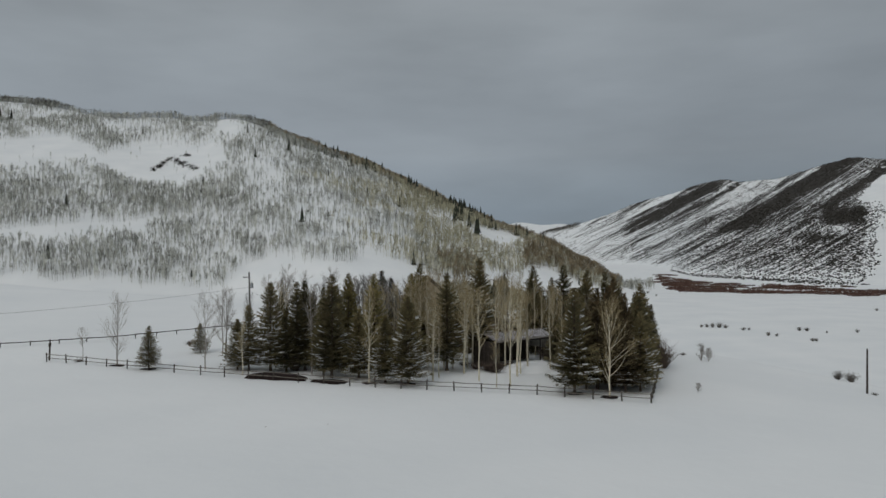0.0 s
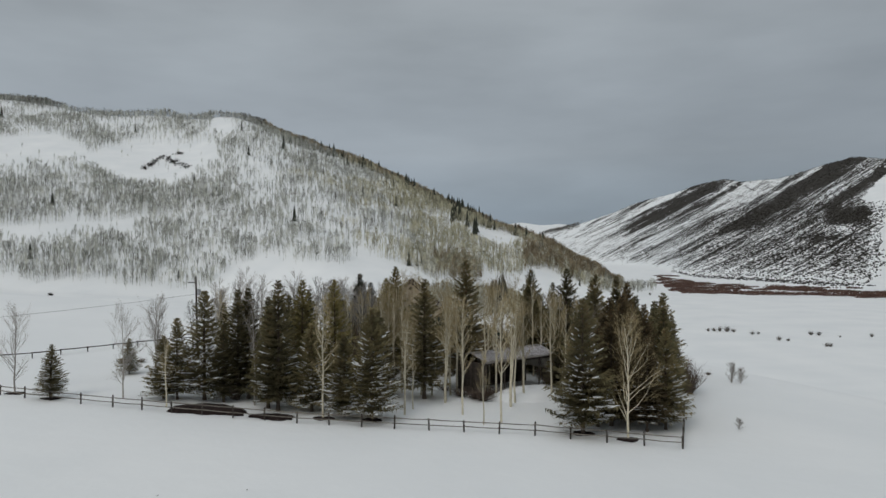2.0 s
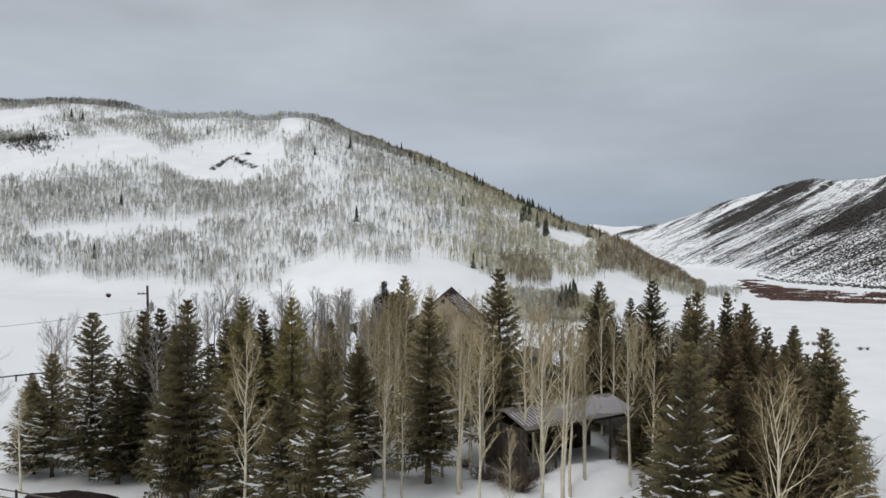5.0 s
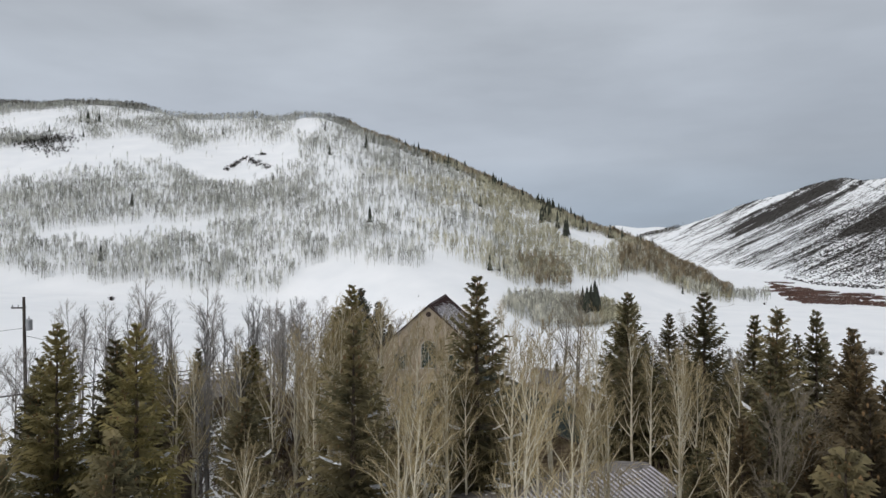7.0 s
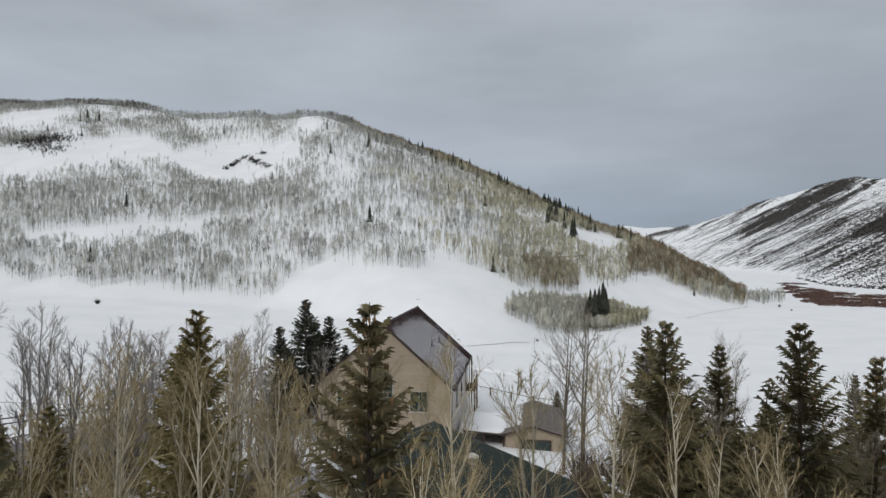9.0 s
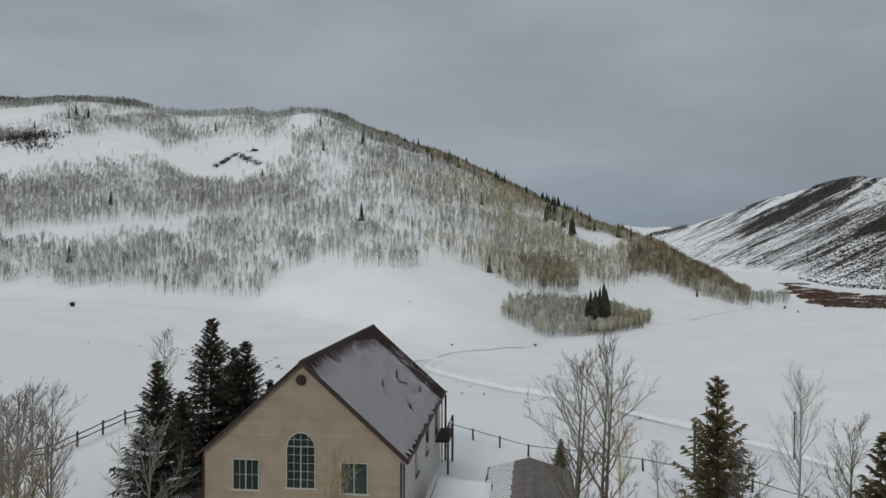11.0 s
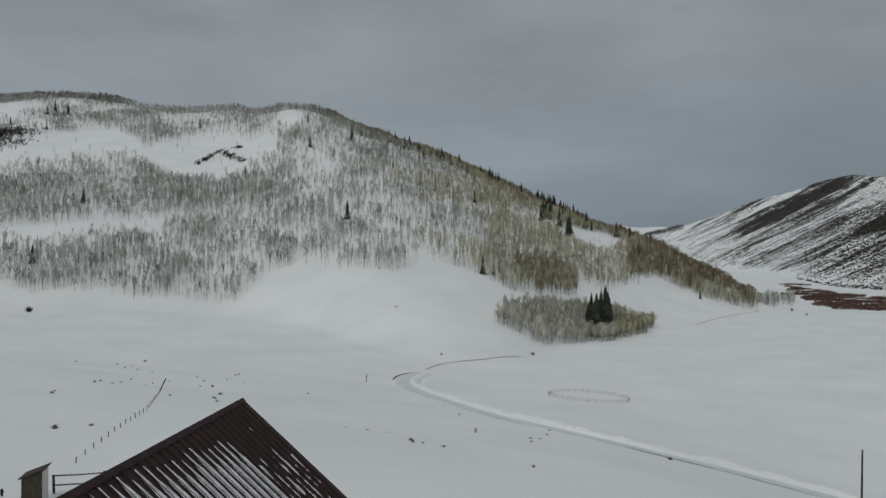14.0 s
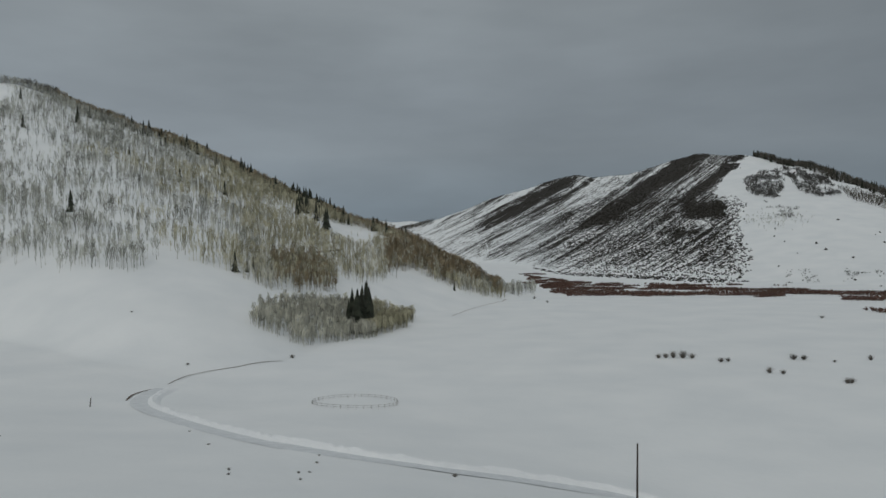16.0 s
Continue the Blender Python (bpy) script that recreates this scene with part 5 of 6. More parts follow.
# ---- bushes and trampled marks on the snow ----
def bush(size, seed, dense=60):
    g = random.Random(seed)
    s = Shape()
    for _ in range(dense):
        a, lean, long = g.uniform(0, 6.28), g.uniform(0.1, 1.0), size * g.uniform(0.5, 1.1)
        p = Vector((math.cos(a), math.sin(a), 0)) * size * 0.12 * g.random()
        e = p + Vector((math.cos(a) * math.sin(lean), math.sin(a) * math.sin(lean), math.cos(lean))) * long
        w = Vector((-math.sin(a), math.cos(a), 0)) * size * 0.022
        s.add([p - w, p + w, e], [(0, 1, 2)])
        for _ in range(3):
            q = p.lerp(e, g.uniform(0.4, 0.95))
            e2 = q + Vector((g.uniform(-1, 1), g.uniform(-1, 1), g.uniform(0.1, 1))) * size * 0.26
            s.add([q, q + w, e2], [(0, 1, 2)])
    return s


BUSHES = [solo("bush", bush(1.0, 61, 170), BUSH_GREY, "small dark sagebrush tuft, also used for trampled marks in snow", "bush", "bushes on the snow"), solo("bush", bush(1.0, 62, 120), BUSH_GREY, "small dry bush tuft, also used for trampled marks in snow", "bush", "bushes on the snow")]
BUSH_SPOTS = [(-47, 177, 1.0), (-29, 153, 1.1), (-54, 202, 1.1), (-32, 199, 0.8), (-56, 289, 1.2), (-26, 244, 1), (-6.3, 175, 0.7), (-3.5, 175, 0.8), (-0.6, 175, 0.7), (3.3, 165, 0.9), (4.5, 165, 0.7), (7, 163, 0.8), (11.5, 199, 0.9), (20.4, 195, 0.9), (25, 212, 0.9), (16.3, 153, 0.9), (1.2, 396, 1.2), (44, 420, 2.0), (-23.5, 447, 1.2), (-20, 179, 0.6), (8.9, 235, 1.0), (11.7, 204, 1), (26.5, 220, 1),
              # most of these small bushes stand in for trampled marks in the snow
              (-89.7, 284, 1.2), (-82.6, 273.7, 0.9), (-84.6, 282.7, 1.1), (-94.4, 312.9, 1.2), (-51.7, 203.6, 0.8), (-52.4, 208.2, 0.8), (-48.2, 208.9, 0.7), (-98.9, 278.9, 1.0), (-48.5, 180.2, 0.9), (-31, 149.8, 1.2), (-59, 263.4, 1.1), (-52, 249.2, 1.2), (-43, 229.2, 1.3), (-34.7, 209.5, 1.2), (-56.1, 286.3, 1.2), (2.9, 167, 1.1)]
BUSH_SPOTS += [(-44, 225, 1.0), (-33, 201, 0.9), (-30, 194, 1.0), (-55, 206, 0.8), (-56, 220, 0.8), (-50, 216, 0.7), (-52, 229, 0.8), (-52, 266, 1.0), (-76, 205, 0.9), (-77, 269, 1.0), (-71, 264, 1.1), (-38, 195, 0.8), (-46, 261, 0.9), (-25.0, 8.5, 0.2), (-19.0, 9.5, 0.22), (16.0, 8.0, 0.18), (-30.5, 7.5, 0.2), (21, 202, 1), (22.5, 202, 0.8), (46, 207, 1.2), (5.2, 257, 1.1), (193.3, 363, 3.0), (196.9, 363, 3.4), (200, 362, 3.8), (203.5, 360, 4.6), (206.3, 357.5, 3.2), (211, 345, 3.0), (214.5, 345, 2.4), (210.4, 317.5, 3.8), (213.5, 314, 2.6), (243, 339, 3.4), (246.5, 337, 3.0), (252.4, 327, 2.0), (219.9, 291.5, 2.4), (222, 291.5, 3.0), (270.6, 326, 2.8), (297, 703, 4), (289, 660, 2.6), (388.9, 464, 3.0), (61.6, 46.4, 1.7), (63.6, 46.0, 1.9), (54.8, 29.0, 1.8), (-16, 171, 0.7)]
solo("bush", bush(1.0, 63, 260), SAGE, "lone dark round bush on the open snowfield", "bush", m=pose(-217, 450, height(-217, 450) - 0.2) @ Matrix.Scale(3.4, 4))
g = random.Random(44)
for i, (px, py, size) in enumerate(BUSH_SPOTS):
    ob = BUSHES[i % 2] if i < 2 else copy_thing(BUSHES[i % 2], Matrix())
    ob.matrix_basis = pose(px, py, height(px, py) - 0.05, 0, 0, g.uniform(0, 360))
    size *= 0.55 if py < 300 and px < 60 else 0.78 if px > 180 else 1
    ob.scale = (size * g.uniform(0.8, 1.5), size, size * (g.uniform(0.5, 0.85) if size < 1.7 else g.uniform(0.85, 1.1)))
# bare brown shrubs under the grove
SHRUBS = [solo("shrub", bush(1.0, 65 + k, 120), TWIG, "bare brown shrub among the trees in snow", "shrub", "shrubs under the trees") for k in range(2)]
under, spots = random.Random(91), []
while len(spots) < 126:
    px, py = under.uniform(-28, 32), under.uniform(40, 82)
    if not (-6.5 < px < 13.5 and 38 < py < 83) and not (px < -17 and py > 66) and not (-6 < px < 9 and py < 44) and min([math.dist((px, py), q) for q in spots] + [9]) > 1.8:
        spots.append((px, py))
while len(spots) < 172:
    px, py = under.uniform(13.5, 32), under.uniform(48, 84)
    if px < 19 + 0.42 * (py - 22) and min(math.dist((px, py), q) for q in spots) > 1.5:
        spots.append((px, py))
for i, (px, py) in enumerate(spots):
    ob = SHRUBS[i] if i < 2 else copy_thing(SHRUBS[i % 2], Matrix())
    ob.matrix_basis = pose(px, py, height(px, py) - 0.1, 0, 0, under.uniform(0, 360))
    size = under.uniform(2.2, 4.4)
    ob.scale = (size, size, size * under.uniform(1.0, 1.5))
plant([(aspen(3.2, 71, 4, 0.1, 0.3, TWIG_GREY, "small grey leafless sapling clump in open snow"), 3.2)], [(40.3, 50.8, 3.0, 0), (41.3, 50.2, 2.4, 0), (27.6, 25.6, 1.2, 0)])


# ---- buildings ----
def lap_boards(x0, x1, z0, z1, face, step=0.2, half=None):
    """Overlapping siding boards on a wall that faces -y; half(z) narrows a gable."""
    s = Shape()
    n = int((z1 - z0) / step)
    for k in range(n):
        lo, hi = z0 + k * step, z0 + (k + 1) * step + 0.02
        a, b = (x0, x1) if half is None else (-half(hi), half(hi))
        c, d = (x0, x1) if half is None else (-half(lo), half(lo))
        if b - a < 0.1:
            break
        s.add([(c, face - 0.045, lo), (d, face - 0.045, lo), (b, face - 0.008, hi), (a, face - 0.008, hi), (c, face, lo), (d, face, lo)], [(0, 1, 2, 3), (4, 5, 1, 0)])
    return s


def window(parent, x0, x1, z0, z1, face, columns, rows, arched=False, sash=True):
    """A window on a wall that faces -y: frame, sill, panes and bars."""
    w = part("window", Shape().box(x0 - 0.02, face - 0.02, z0 - 0.02, x1 + 0.02, face + 0.02, z1 + 0.02), GLASS, parent, "dark multi-pane window with white frame")
    mid, r = (x0 + x1) / 2, (x1 - x0) / 2
    if arched:
        s = Shape()
        arc = [(mid + r * math.cos(a), z1 + r * math.sin(a)) for a in np.linspace(0, math.pi, 15)]
        s.prism([*arc], face - 0.025, face + 0.02)
        part("pane", s, GLASS, w)
        ring = Shape()
        for (ax, az), (bx, bz) in zip(arc, arc[1:]):
            ring.tube([(ax, face - 0.05, az), (bx, face - 0.05, bz)], [0.04, 0.04], 6)
        part("arch_frame", ring, WHITE_TRIM, w)
        fan = Shape()
        for q in (-0.5, 0.0, 0.5):
            fan.tube([(mid + q * r, face - 0.045, z1), (mid + q * r, face - 0.045, z1 + r * math.sqrt(1 - q * q))], [0.014, 0.014], 5)
        fan.tube([(mid - 0.87 * r, face - 0.045, z1 + 0.5 * r), (mid + 0.87 * r, face - 0.045, z1 + 0.5 * r)], [0.014, 0.014], 5)
        part("fan_bar", fan, WHITE_TRIM, w)
    for name, box in (("frame_side", (x0 - 0.05, z0 - 0.05, x0, z1 + 0.05)), ("frame_side", (x1, z0 - 0.05, x1 + 0.05, z1 + 0.05)), ("frame_head", (x0 - 0.05, z1, x1 + 0.05, z1 + 0.04)), ("sill", (x0 - 0.14, z0 - 0.1, x1 + 0.14, z0))):
        part(name, Shape().box(box[0], face - 0.07, box[1], box[2], face + 0.01, box[3]), WHITE_TRIM, w)
    for k in range(1, columns):
        c, t = x0 + (x1 - x0) * k / columns, 0.03 if sash and 2 * k == columns else 0.009
        part("bar", Shape().box(c - t, face - 0.045, z0, c + t, face - 0.02, z1), WHITE_TRIM, w)
    for k in range(1, rows):
        c = z0 + (z1 - z0) * k / rows
        part("bar", Shape().box(x0, face - 0.042, c - 0.009, x1, face - 0.018, c + 0.009), WHITE_TRIM, w)
    return w


def slope_point(side, run, drop, along_y, t, ridge):
    """A point on a roof slope: t from ridge (0) to eave (1)."""
    return Vector((side * run * t, along_y, ridge - drop * t))


def ribbed_roof(parent, run, ridge, eave, y0, y1, gap, metal, rib_tall=0.05, thick=0.12):
    """A gable roof with a slab for each slope, standing ribs, ridge cap and edge trims."""
    drop = ridge - eave
    for side in (-1, 1):
        up = Vector((side * drop, 0, run)).normalized()
        p = [slope_point(side, run, drop, y, t, ridge) for t in (0, 1) for y in (y0, y1)]
        s = Shape().add([*p, *(q - up * thick for q in p)], [(0, 1, 3, 2), (4, 6, 7, 5), (0, 4, 5, 1), (2, 3, 7, 6), (0, 2, 6, 4), (1, 5, 7, 3)])
        slab = part("roof_slope", s, metal, parent)
        rib = Shape()
        a, b = slope_point(side, run, drop, 0, 0.01, ridge), slope_point(side, run, drop, 0, 0.995, ridge)
        w = Vector((0, 0.024, 0))
        rib.add([a - w, a + w, b + w, b - w, a - w * 0.6 + up * rib_tall, a + w * 0.6 + up * rib_tall, b + w * 0.6 + up * rib_tall, b - w * 0.6 + up * rib_tall], [(4, 5, 6, 7), (0, 4, 7, 3), (1, 2, 6, 5), (0, 1, 5, 4), (3, 7, 6, 2)])
        data = rib.mesh("rib", metal)
        n = round((y1 - y0) / gap)
        for k in range(1, n):
            ob = part("rib", data, metal, slab)
            ob.location = (0, y0 + (y1 - y0) * k / n, 0)
        for y in (y0, y1):
            c = Shape().tube([slope_point(side, run, drop, y, 0, ridge) - up * 0.06, slope_point(side, run, drop, y, 1, ridge) - up * 0.06], [0.075, 0.075], 4, True)
            part("rake_board", c, TRIM_BROWN, parent)
        part("eave_board", Shape().tube([slope_point(side, run, drop, y0, 1, ridge) - up * 0.06, slope_point(side, run, drop, y1, 1, ridge) - up * 0.06], [0.11, 0.11], 4, True), TRIM_BROWN, parent)
    cap = Shape()
    cap.prism([(-0.17, ridge - 0.10), (0, ridge + 0.08), (0.17, ridge - 0.10), (0, ridge + 0.02)], y0, y1)
    part("ridge_cap", cap, metal, parent)


def slope_snow(parent, side, run, ridge, eave, y0, y1, gap, top, bottom, material, label, seed=5, thick=0.04, holes=0.0, worn=0.0):
    """Thin snow lying between the ribs of one slope, ragged at its upper and lower ends."""
    g, s, drop = random.Random(seed), Shape(), ridge - eave
    up = Vector((side * drop, 0, run)).normalized()
    n = round((y1 - y0) / gap)
    for k in range(n):
        a, b = y0 + (y1 - y0) * k / n + 0.17 * (y1 - y0) / n, y0 + (y1 - y0) * (k + 1) / n - 0.17 * (y1 - y0) / n
        t0, t1 = top + (0.12 * (k / n) ** 3 + (0.06 * max(0, 1 - 5 * k / n) if n > 30 else 0) if side > 0 else 0) + g.uniform(-0.012, 0.03), bottom + g.uniform(-0.03, 0.01)
        if g.random() < holes:
            t0 += g.uniform(0, 0.3)
        if worn:
            # a tapering strip whose width wanders; it breaks up where worn is high
            cuts, middle, drift, row = np.linspace(t0, t1, 40), (a + b) / 2, g.uniform(-0.5, 0.5), []
            for i, t in enumerate(cuts):
                drift = 0.72 * drift + g.gauss(0, 0.20 if worn < 0.6 else 0.34)
                wide = min(1.0, max(0.0, (min(1.0, 0.15 + 0.16 * i) if worn < 0.6 else 0.0) + (0.55 - 0.3 * (i > 6) if worn < 0.6 else 0.75) * drift + (0.05 if worn < 0.6 and i > 6 else 0.0)))
                row.append((t, wide * (b - a) / 2))
            for (c, w), (d, v) in zip(row, row[1:]):
                if w + v > 0.01:
                    s.add([slope_point(side, run, drop, y, t, ridge) + up * thick for t, y in ((c, middle - w), (c, middle + w), (d, middle + v), (d, middle - v))], [(0, 1, 2, 3)])
            continue
        cuts = np.linspace(t0, t1, 6)
        for c, d in zip(cuts, cuts[1:]):
            q = [slope_point(side, run, drop, y + g.uniform(-0.015, 0.015), t, ridge) + up * thick for t, y in ((c, a), (c, b), (d, b), (d, a))]
            s.add(q, [(0, 1, 2, 3)])
    return tagged(part("roof_snow", s, material, parent, label), kind="stuff")


def gable_body(parent, half, z_eave, z_peak, y0, y1, material, name="wall"):
    s = Shape().prism([(-half, -1.0), (half, -1.0), (half, z_eave), (0, z_peak), (-half, z_eave)], y0, y1)
    return part(name, s, material, parent)


# the tall tan house
house = thing("house", pose(-2.1, 89.9, 2.3, 0, 0, -4.5), "tan clapboard house with brown ribbed metal roof dusted with snow", "house")
wall = gable_body(house, 5.85, 6.06, 11.26, 0.45, 20.3, SIDING)
gable_half = lambda z: 5.9 if z < 6.04 else max(0, 5.9 * (11.27 - z) / 5.23)
for k in range(69):
    part("clapboard", lap_boards(0, 0, 0.16 * k, 0.16 * k + 0.161, 0.45, 0.16, gable_half), SIDING, wall)
for px in (-5.93, 5.83):
    part("corner_board", Shape().box(px, 0.36, -0.5, px + 0.1, 0.52, 5.75), TRIM_BROWN, house)
for side, px in ((-1, -5.86), (1, 5.86)):
    s = Shape()
    for k in range(30):
        z = 0.05 + 0.2 * k
        s.add([(px + side * 0.03, 0.5, z), (px + side * 0.03, 20.25, z), (px + side * 0.005, 20.25, z + 0.22), (px + side * 0.005, 0.5, z + 0.22)], [(0, 1, 2, 3)])
    part("side_siding", s, SIDING if side < 0 else PALE_SIDING, house, "tan overlapping clapboards" if side < 0 else "pale grey-beige overlapping clapboards")
ribbed_roof(house, 6.3, 11.45, 5.85, 0.22, 20.8, 0.44, ROOF_METAL, 0.05)
slope_snow(house, 1, 6.3, 11.45, 5.85, 0.44, 17.16, 0.44, 0.012, 0.985, HOUSE_SNOW, "thin snow lying between the roof ribs", 5, holes=0.0, worn=0.5)
slope_snow(house, 1, 6.3, 11.45, 5.85, 17.16, 20.24, 0.44, 0.10, 0.90, HOUSE_SNOW, "thin patches of snow on the bare roof end", 8, holes=0.9, worn=0.9)
slope_snow(house, -1, 6.3, 11.45, 5.85, 0.66, 20.36, 0.44, 0.10, 0.985, HOUSE_SNOW, "thin snow lying between the roof ribs", 6, worn=0.5)
window(house, -4.05, -2.55, 3.9, 5.62, 0.42, 4, 2)
window(house, 2.4, 3.9, 3.9, 5.62, 0.42, 2, 1)
window(house, -0.82, 0.82, 4.1, 6.48, 0.42, 4, 5, True)
window(house, -3.2, -1.6, 0.6, 2.3, 0.42, 4, 3)
window(house, 1.6, 3.2, 0.6, 2.3, 0.42, 4, 3)
vent = part("gable_vent", Shape().prism([(0.31 * math.cos(a), 10.35 + 0.31 * math.sin(a)) for a in np.linspace(0, 2 * math.pi, 20, endpoint=False)], 0.34, 0.44), TRIM_BROWN, house, "round dark brown louvred vent")
for k in range(5):
    part("slat", Shape().box(-0.22, 0.325, 10.15 + 0.085 * k, 0.22, 0.35, 10.19 + 0.085 * k), DARK_WOOD, vent)
for py, t, tall in ((8.2, 0.52, 0.5), (12.6, 0.55, 0.6), (9.0, 0.80, 0.35), (14.5, 0.78, 0.35)):
    base = slope_point(1, 6.3, 5.6, py, t, 11.45)
    pipe = part("vent_pipe", Shape().tube([base - Vector((0, 0, 0.2)), base + Vector((0, 0, tall))], [0.06, 0.06], 8, True), CABLE, house)
    part("flashing", Shape().tube([base - Vector((0, 0, 0.1)), base + Vector((0, 0, 0.12))], [0.22, 0.09], 8), CABLE, pipe)
elbow = slope_point(1, 6.3, 5.6, 12.6, 0.6, 11.45)
part("snow_guard", Shape().tube([elbow + Vector((0, -0.5, 0.1)), elbow + Vector((0.35, -0.2, 0.0)), elbow + Vector((0.5, 0.3, -0.2))], [0.05, 0.05, 0.05], 6, True), CABLE, house)
for py in (6.0, 11.0, 16.5):
    box = Shape().box(5.86, py, 3.2, 5.93, py + 1.3, 4.9)
    w = part("side_window", box, GLASS, house, "dark side window with brown frame")
    part("frame_head", Shape().box(5.86, py - 0.1, 4.9, 5.96, py + 1.4, 5.0), TRIM_BROWN, w)
    part("sill", Shape().box(5.86, py - 0.1, 3.1, 5.98, py + 1.4, 3.2), TRIM_BROWN, w)
part("downpipe", Shape().tube([(6.0, 0.7, 0), (6.0, 0.7, 5.6)], [0.05, 0.05], 6), TRIM_BROWN, house)
part("downpipe", Shape().tube([(6.05, 20.0, -0.5), (6.05, 20.0, 5.7)], [0.06, 0.06], 6), TRIM_BROWN, house)
deck = part("deck", Shape().box(5.9, 16.6, 2.6, 7.0, 20.6, 2.8), DARK_WOOD, house, "small dark wooden balcony")
for px, py in ((6.9, 16.7), (6.9, 20.5), (6.3, 20.5)):
    part("post", Shape().box(px - 0.08, py - 0.08, -0.8, px + 0.08, py + 0.08, 5.6 if px < 6.5 else 3.9), TRIM_BROWN, deck)
for z in (3.3, 3.85):
    part("rail", Shape().box(6.86, 16.6, z, 6.94, 20.6, z + 0.08), DARK_WOOD, deck)
part("porch", Shape().box(-7.4, 2.0, 2.6, -5.86, 8.0, 2.85), DARK_WOOD, house, "dark side porch roof")
part("porch_post", Shape().box(-7.35, 2.1, -0.8, -7.15, 2.3, 2.6), TRIM_BROWN, house)
part("porch_post", Shape().box(-7.35, 7.7, -0.8, -7.15, 7.9, 2.6), TRIM_BROWN, house)

# the low house with the green roof
lodge = thing("log_house", pose(2.4, 57.5, 1.9, 0, 0, -3.0), "low log house with dark green metal roof among trees", "house")
gable_body(lodge, 7.9, 4.3, 7.3, 0.6, 14.0, LOG_WOOD)
for k in range(14):
    part("log", Shape().tube([(-8.0, 0.55, 0.15 + 0.3 * k), (8.0, 0.55, 0.15 + 0.3 * k)], [0.16, 0.16], 7, True), LOG_WOOD, lodge)
ribbed_roof(lodge, 8.6, 7.75, 4.3, 0.0, 14.6, 0.45, GREEN_ROOF)
slope_snow(lodge, -1, 8.6, 7.75, 4.3, 0.3, 14.3, 0.45, 0.45, 0.98, ROOF_SNOW, "thin old snow on the lower roof", 15, holes=0.5)
window(lodge, -3.6, -2.0, 0.9, 2.3, 0.38, 4, 2)
window(lodge, 2.0, 3.6, 0.9, 2.3, 0.38, 4, 2)
hood = part("roof_vent", Shape().tube([(2.6, 9.4, 6.4), (2.6, 9.4, 7.15)], [0.16, 0.16], 9, True), WHITE_TRIM, lodge, "white roof vent with a hood")
part("hood", Shape().tube([(2.6, 9.4, 7.1), (2.6, 9.4, 7.19), (2.6, 9.4, 7.34)], [0.4, 0.38, 0.1], 10, True), WHITE_TRIM, hood)

# the garage beside the house and the covered way between them
garage = thing("garage", pose(11.25, 92.6, 1.3, 0, 0, -5.6), "low tan garage with grey metal roof half covered in snow", "garage")
gable_body(garage, 2.55, 2.25, 2.85, 0.4, 10.9, SIDING)
ribbed_roof(garage, 3.05, 3.1, 2.25, 0.0, 11.3, 0.4, GREY_METAL)
slope_snow(garage, -1, 3.05, 3.1, 2.25, 1.6, 11.1, 0.4, 0.36, 0.99, SNOW, "thick snow on the lower half of one roof slope", 25, 0.07)
part("siding", lap_boards(0, 0, -0.3, 2.75, 0.4, 0.16, lambda z: 2.57 if z < 2.2 else max(0, 2.57 * (2.9 - z) / 0.7)), SIDING, garage, "tan overlapping clapboards")
door = part("garage_door", Shape().box(-1.3, 0.30, 0.35, 1.45, 0.40, 1.75), GLASS, garage, "wide dark opening with brown frame")
for z in (0.30, 1.72):
    part("frame_rail", Shape().box(-1.4, 0.24, z, 1.55, 0.34, z + 0.09), TRIM_BROWN, door)
for px in (-1.4, 0.05, 1.47):
    part("frame_side", Shape().box(px, 0.25, 0.3, px + 0.08, 0.34, 1.8), TRIM_BROWN, door)
way = thing("covered_way", pose(4.9, 93.6, 1.6, 0, 0, -5.6), "low snow-covered porch roof between house and garage", "porch")
part("roof", Shape().add([(0, 0, 2.0), (3.9, 0, 1.75), (3.9, 6.2, 2.1), (0, 6.2, 2.35), (0, 0, 2.14), (3.9, 0, 1.89), (3.9, 6.2, 2.24), (0, 6.2, 2.49)], [(3, 2, 1, 0), (4, 5, 6, 7), (0, 1, 5, 4), (1, 2, 6, 5), (2, 3, 7, 6), (3, 0, 4, 7)]), DARK_WOOD, way)
s, g = Shape(), random.Random(33)
grid = [[(0.06 + 3.78 * i / 12, 0.05 + 6.1 * j / 14, 2.15 - 0.064 * 3.9 * i / 12 + 0.35 * j / 14 + (0.22 * g.uniform(0.8, 1.15) if 0 < i < 12 and 0 < j < 14 else 0.0)) for i in range(13)] for j in range(15)]
s.add([p for row in grid for p in row], [(13 * j + i, 13 * j + i + 1, 13 * j + i + 14, 13 * j + i + 13) for j in range(14) for i in range(12)])
part("roof_snow", s, SNOW, way, "smooth blanket of snow", smooth=True)
for px in (0.15, 1.9, 3.7):
    part("post", Shape().box(px - 0.07, 0.1, -0.6, px + 0.07, 0.24, 1.95 - 0.06 * px), TRIM_BROWN, way)
part("back_wall", Shape().box(0.1, 5.9, -0.6, 3.8, 6.0, 2.0), SIDING, way)

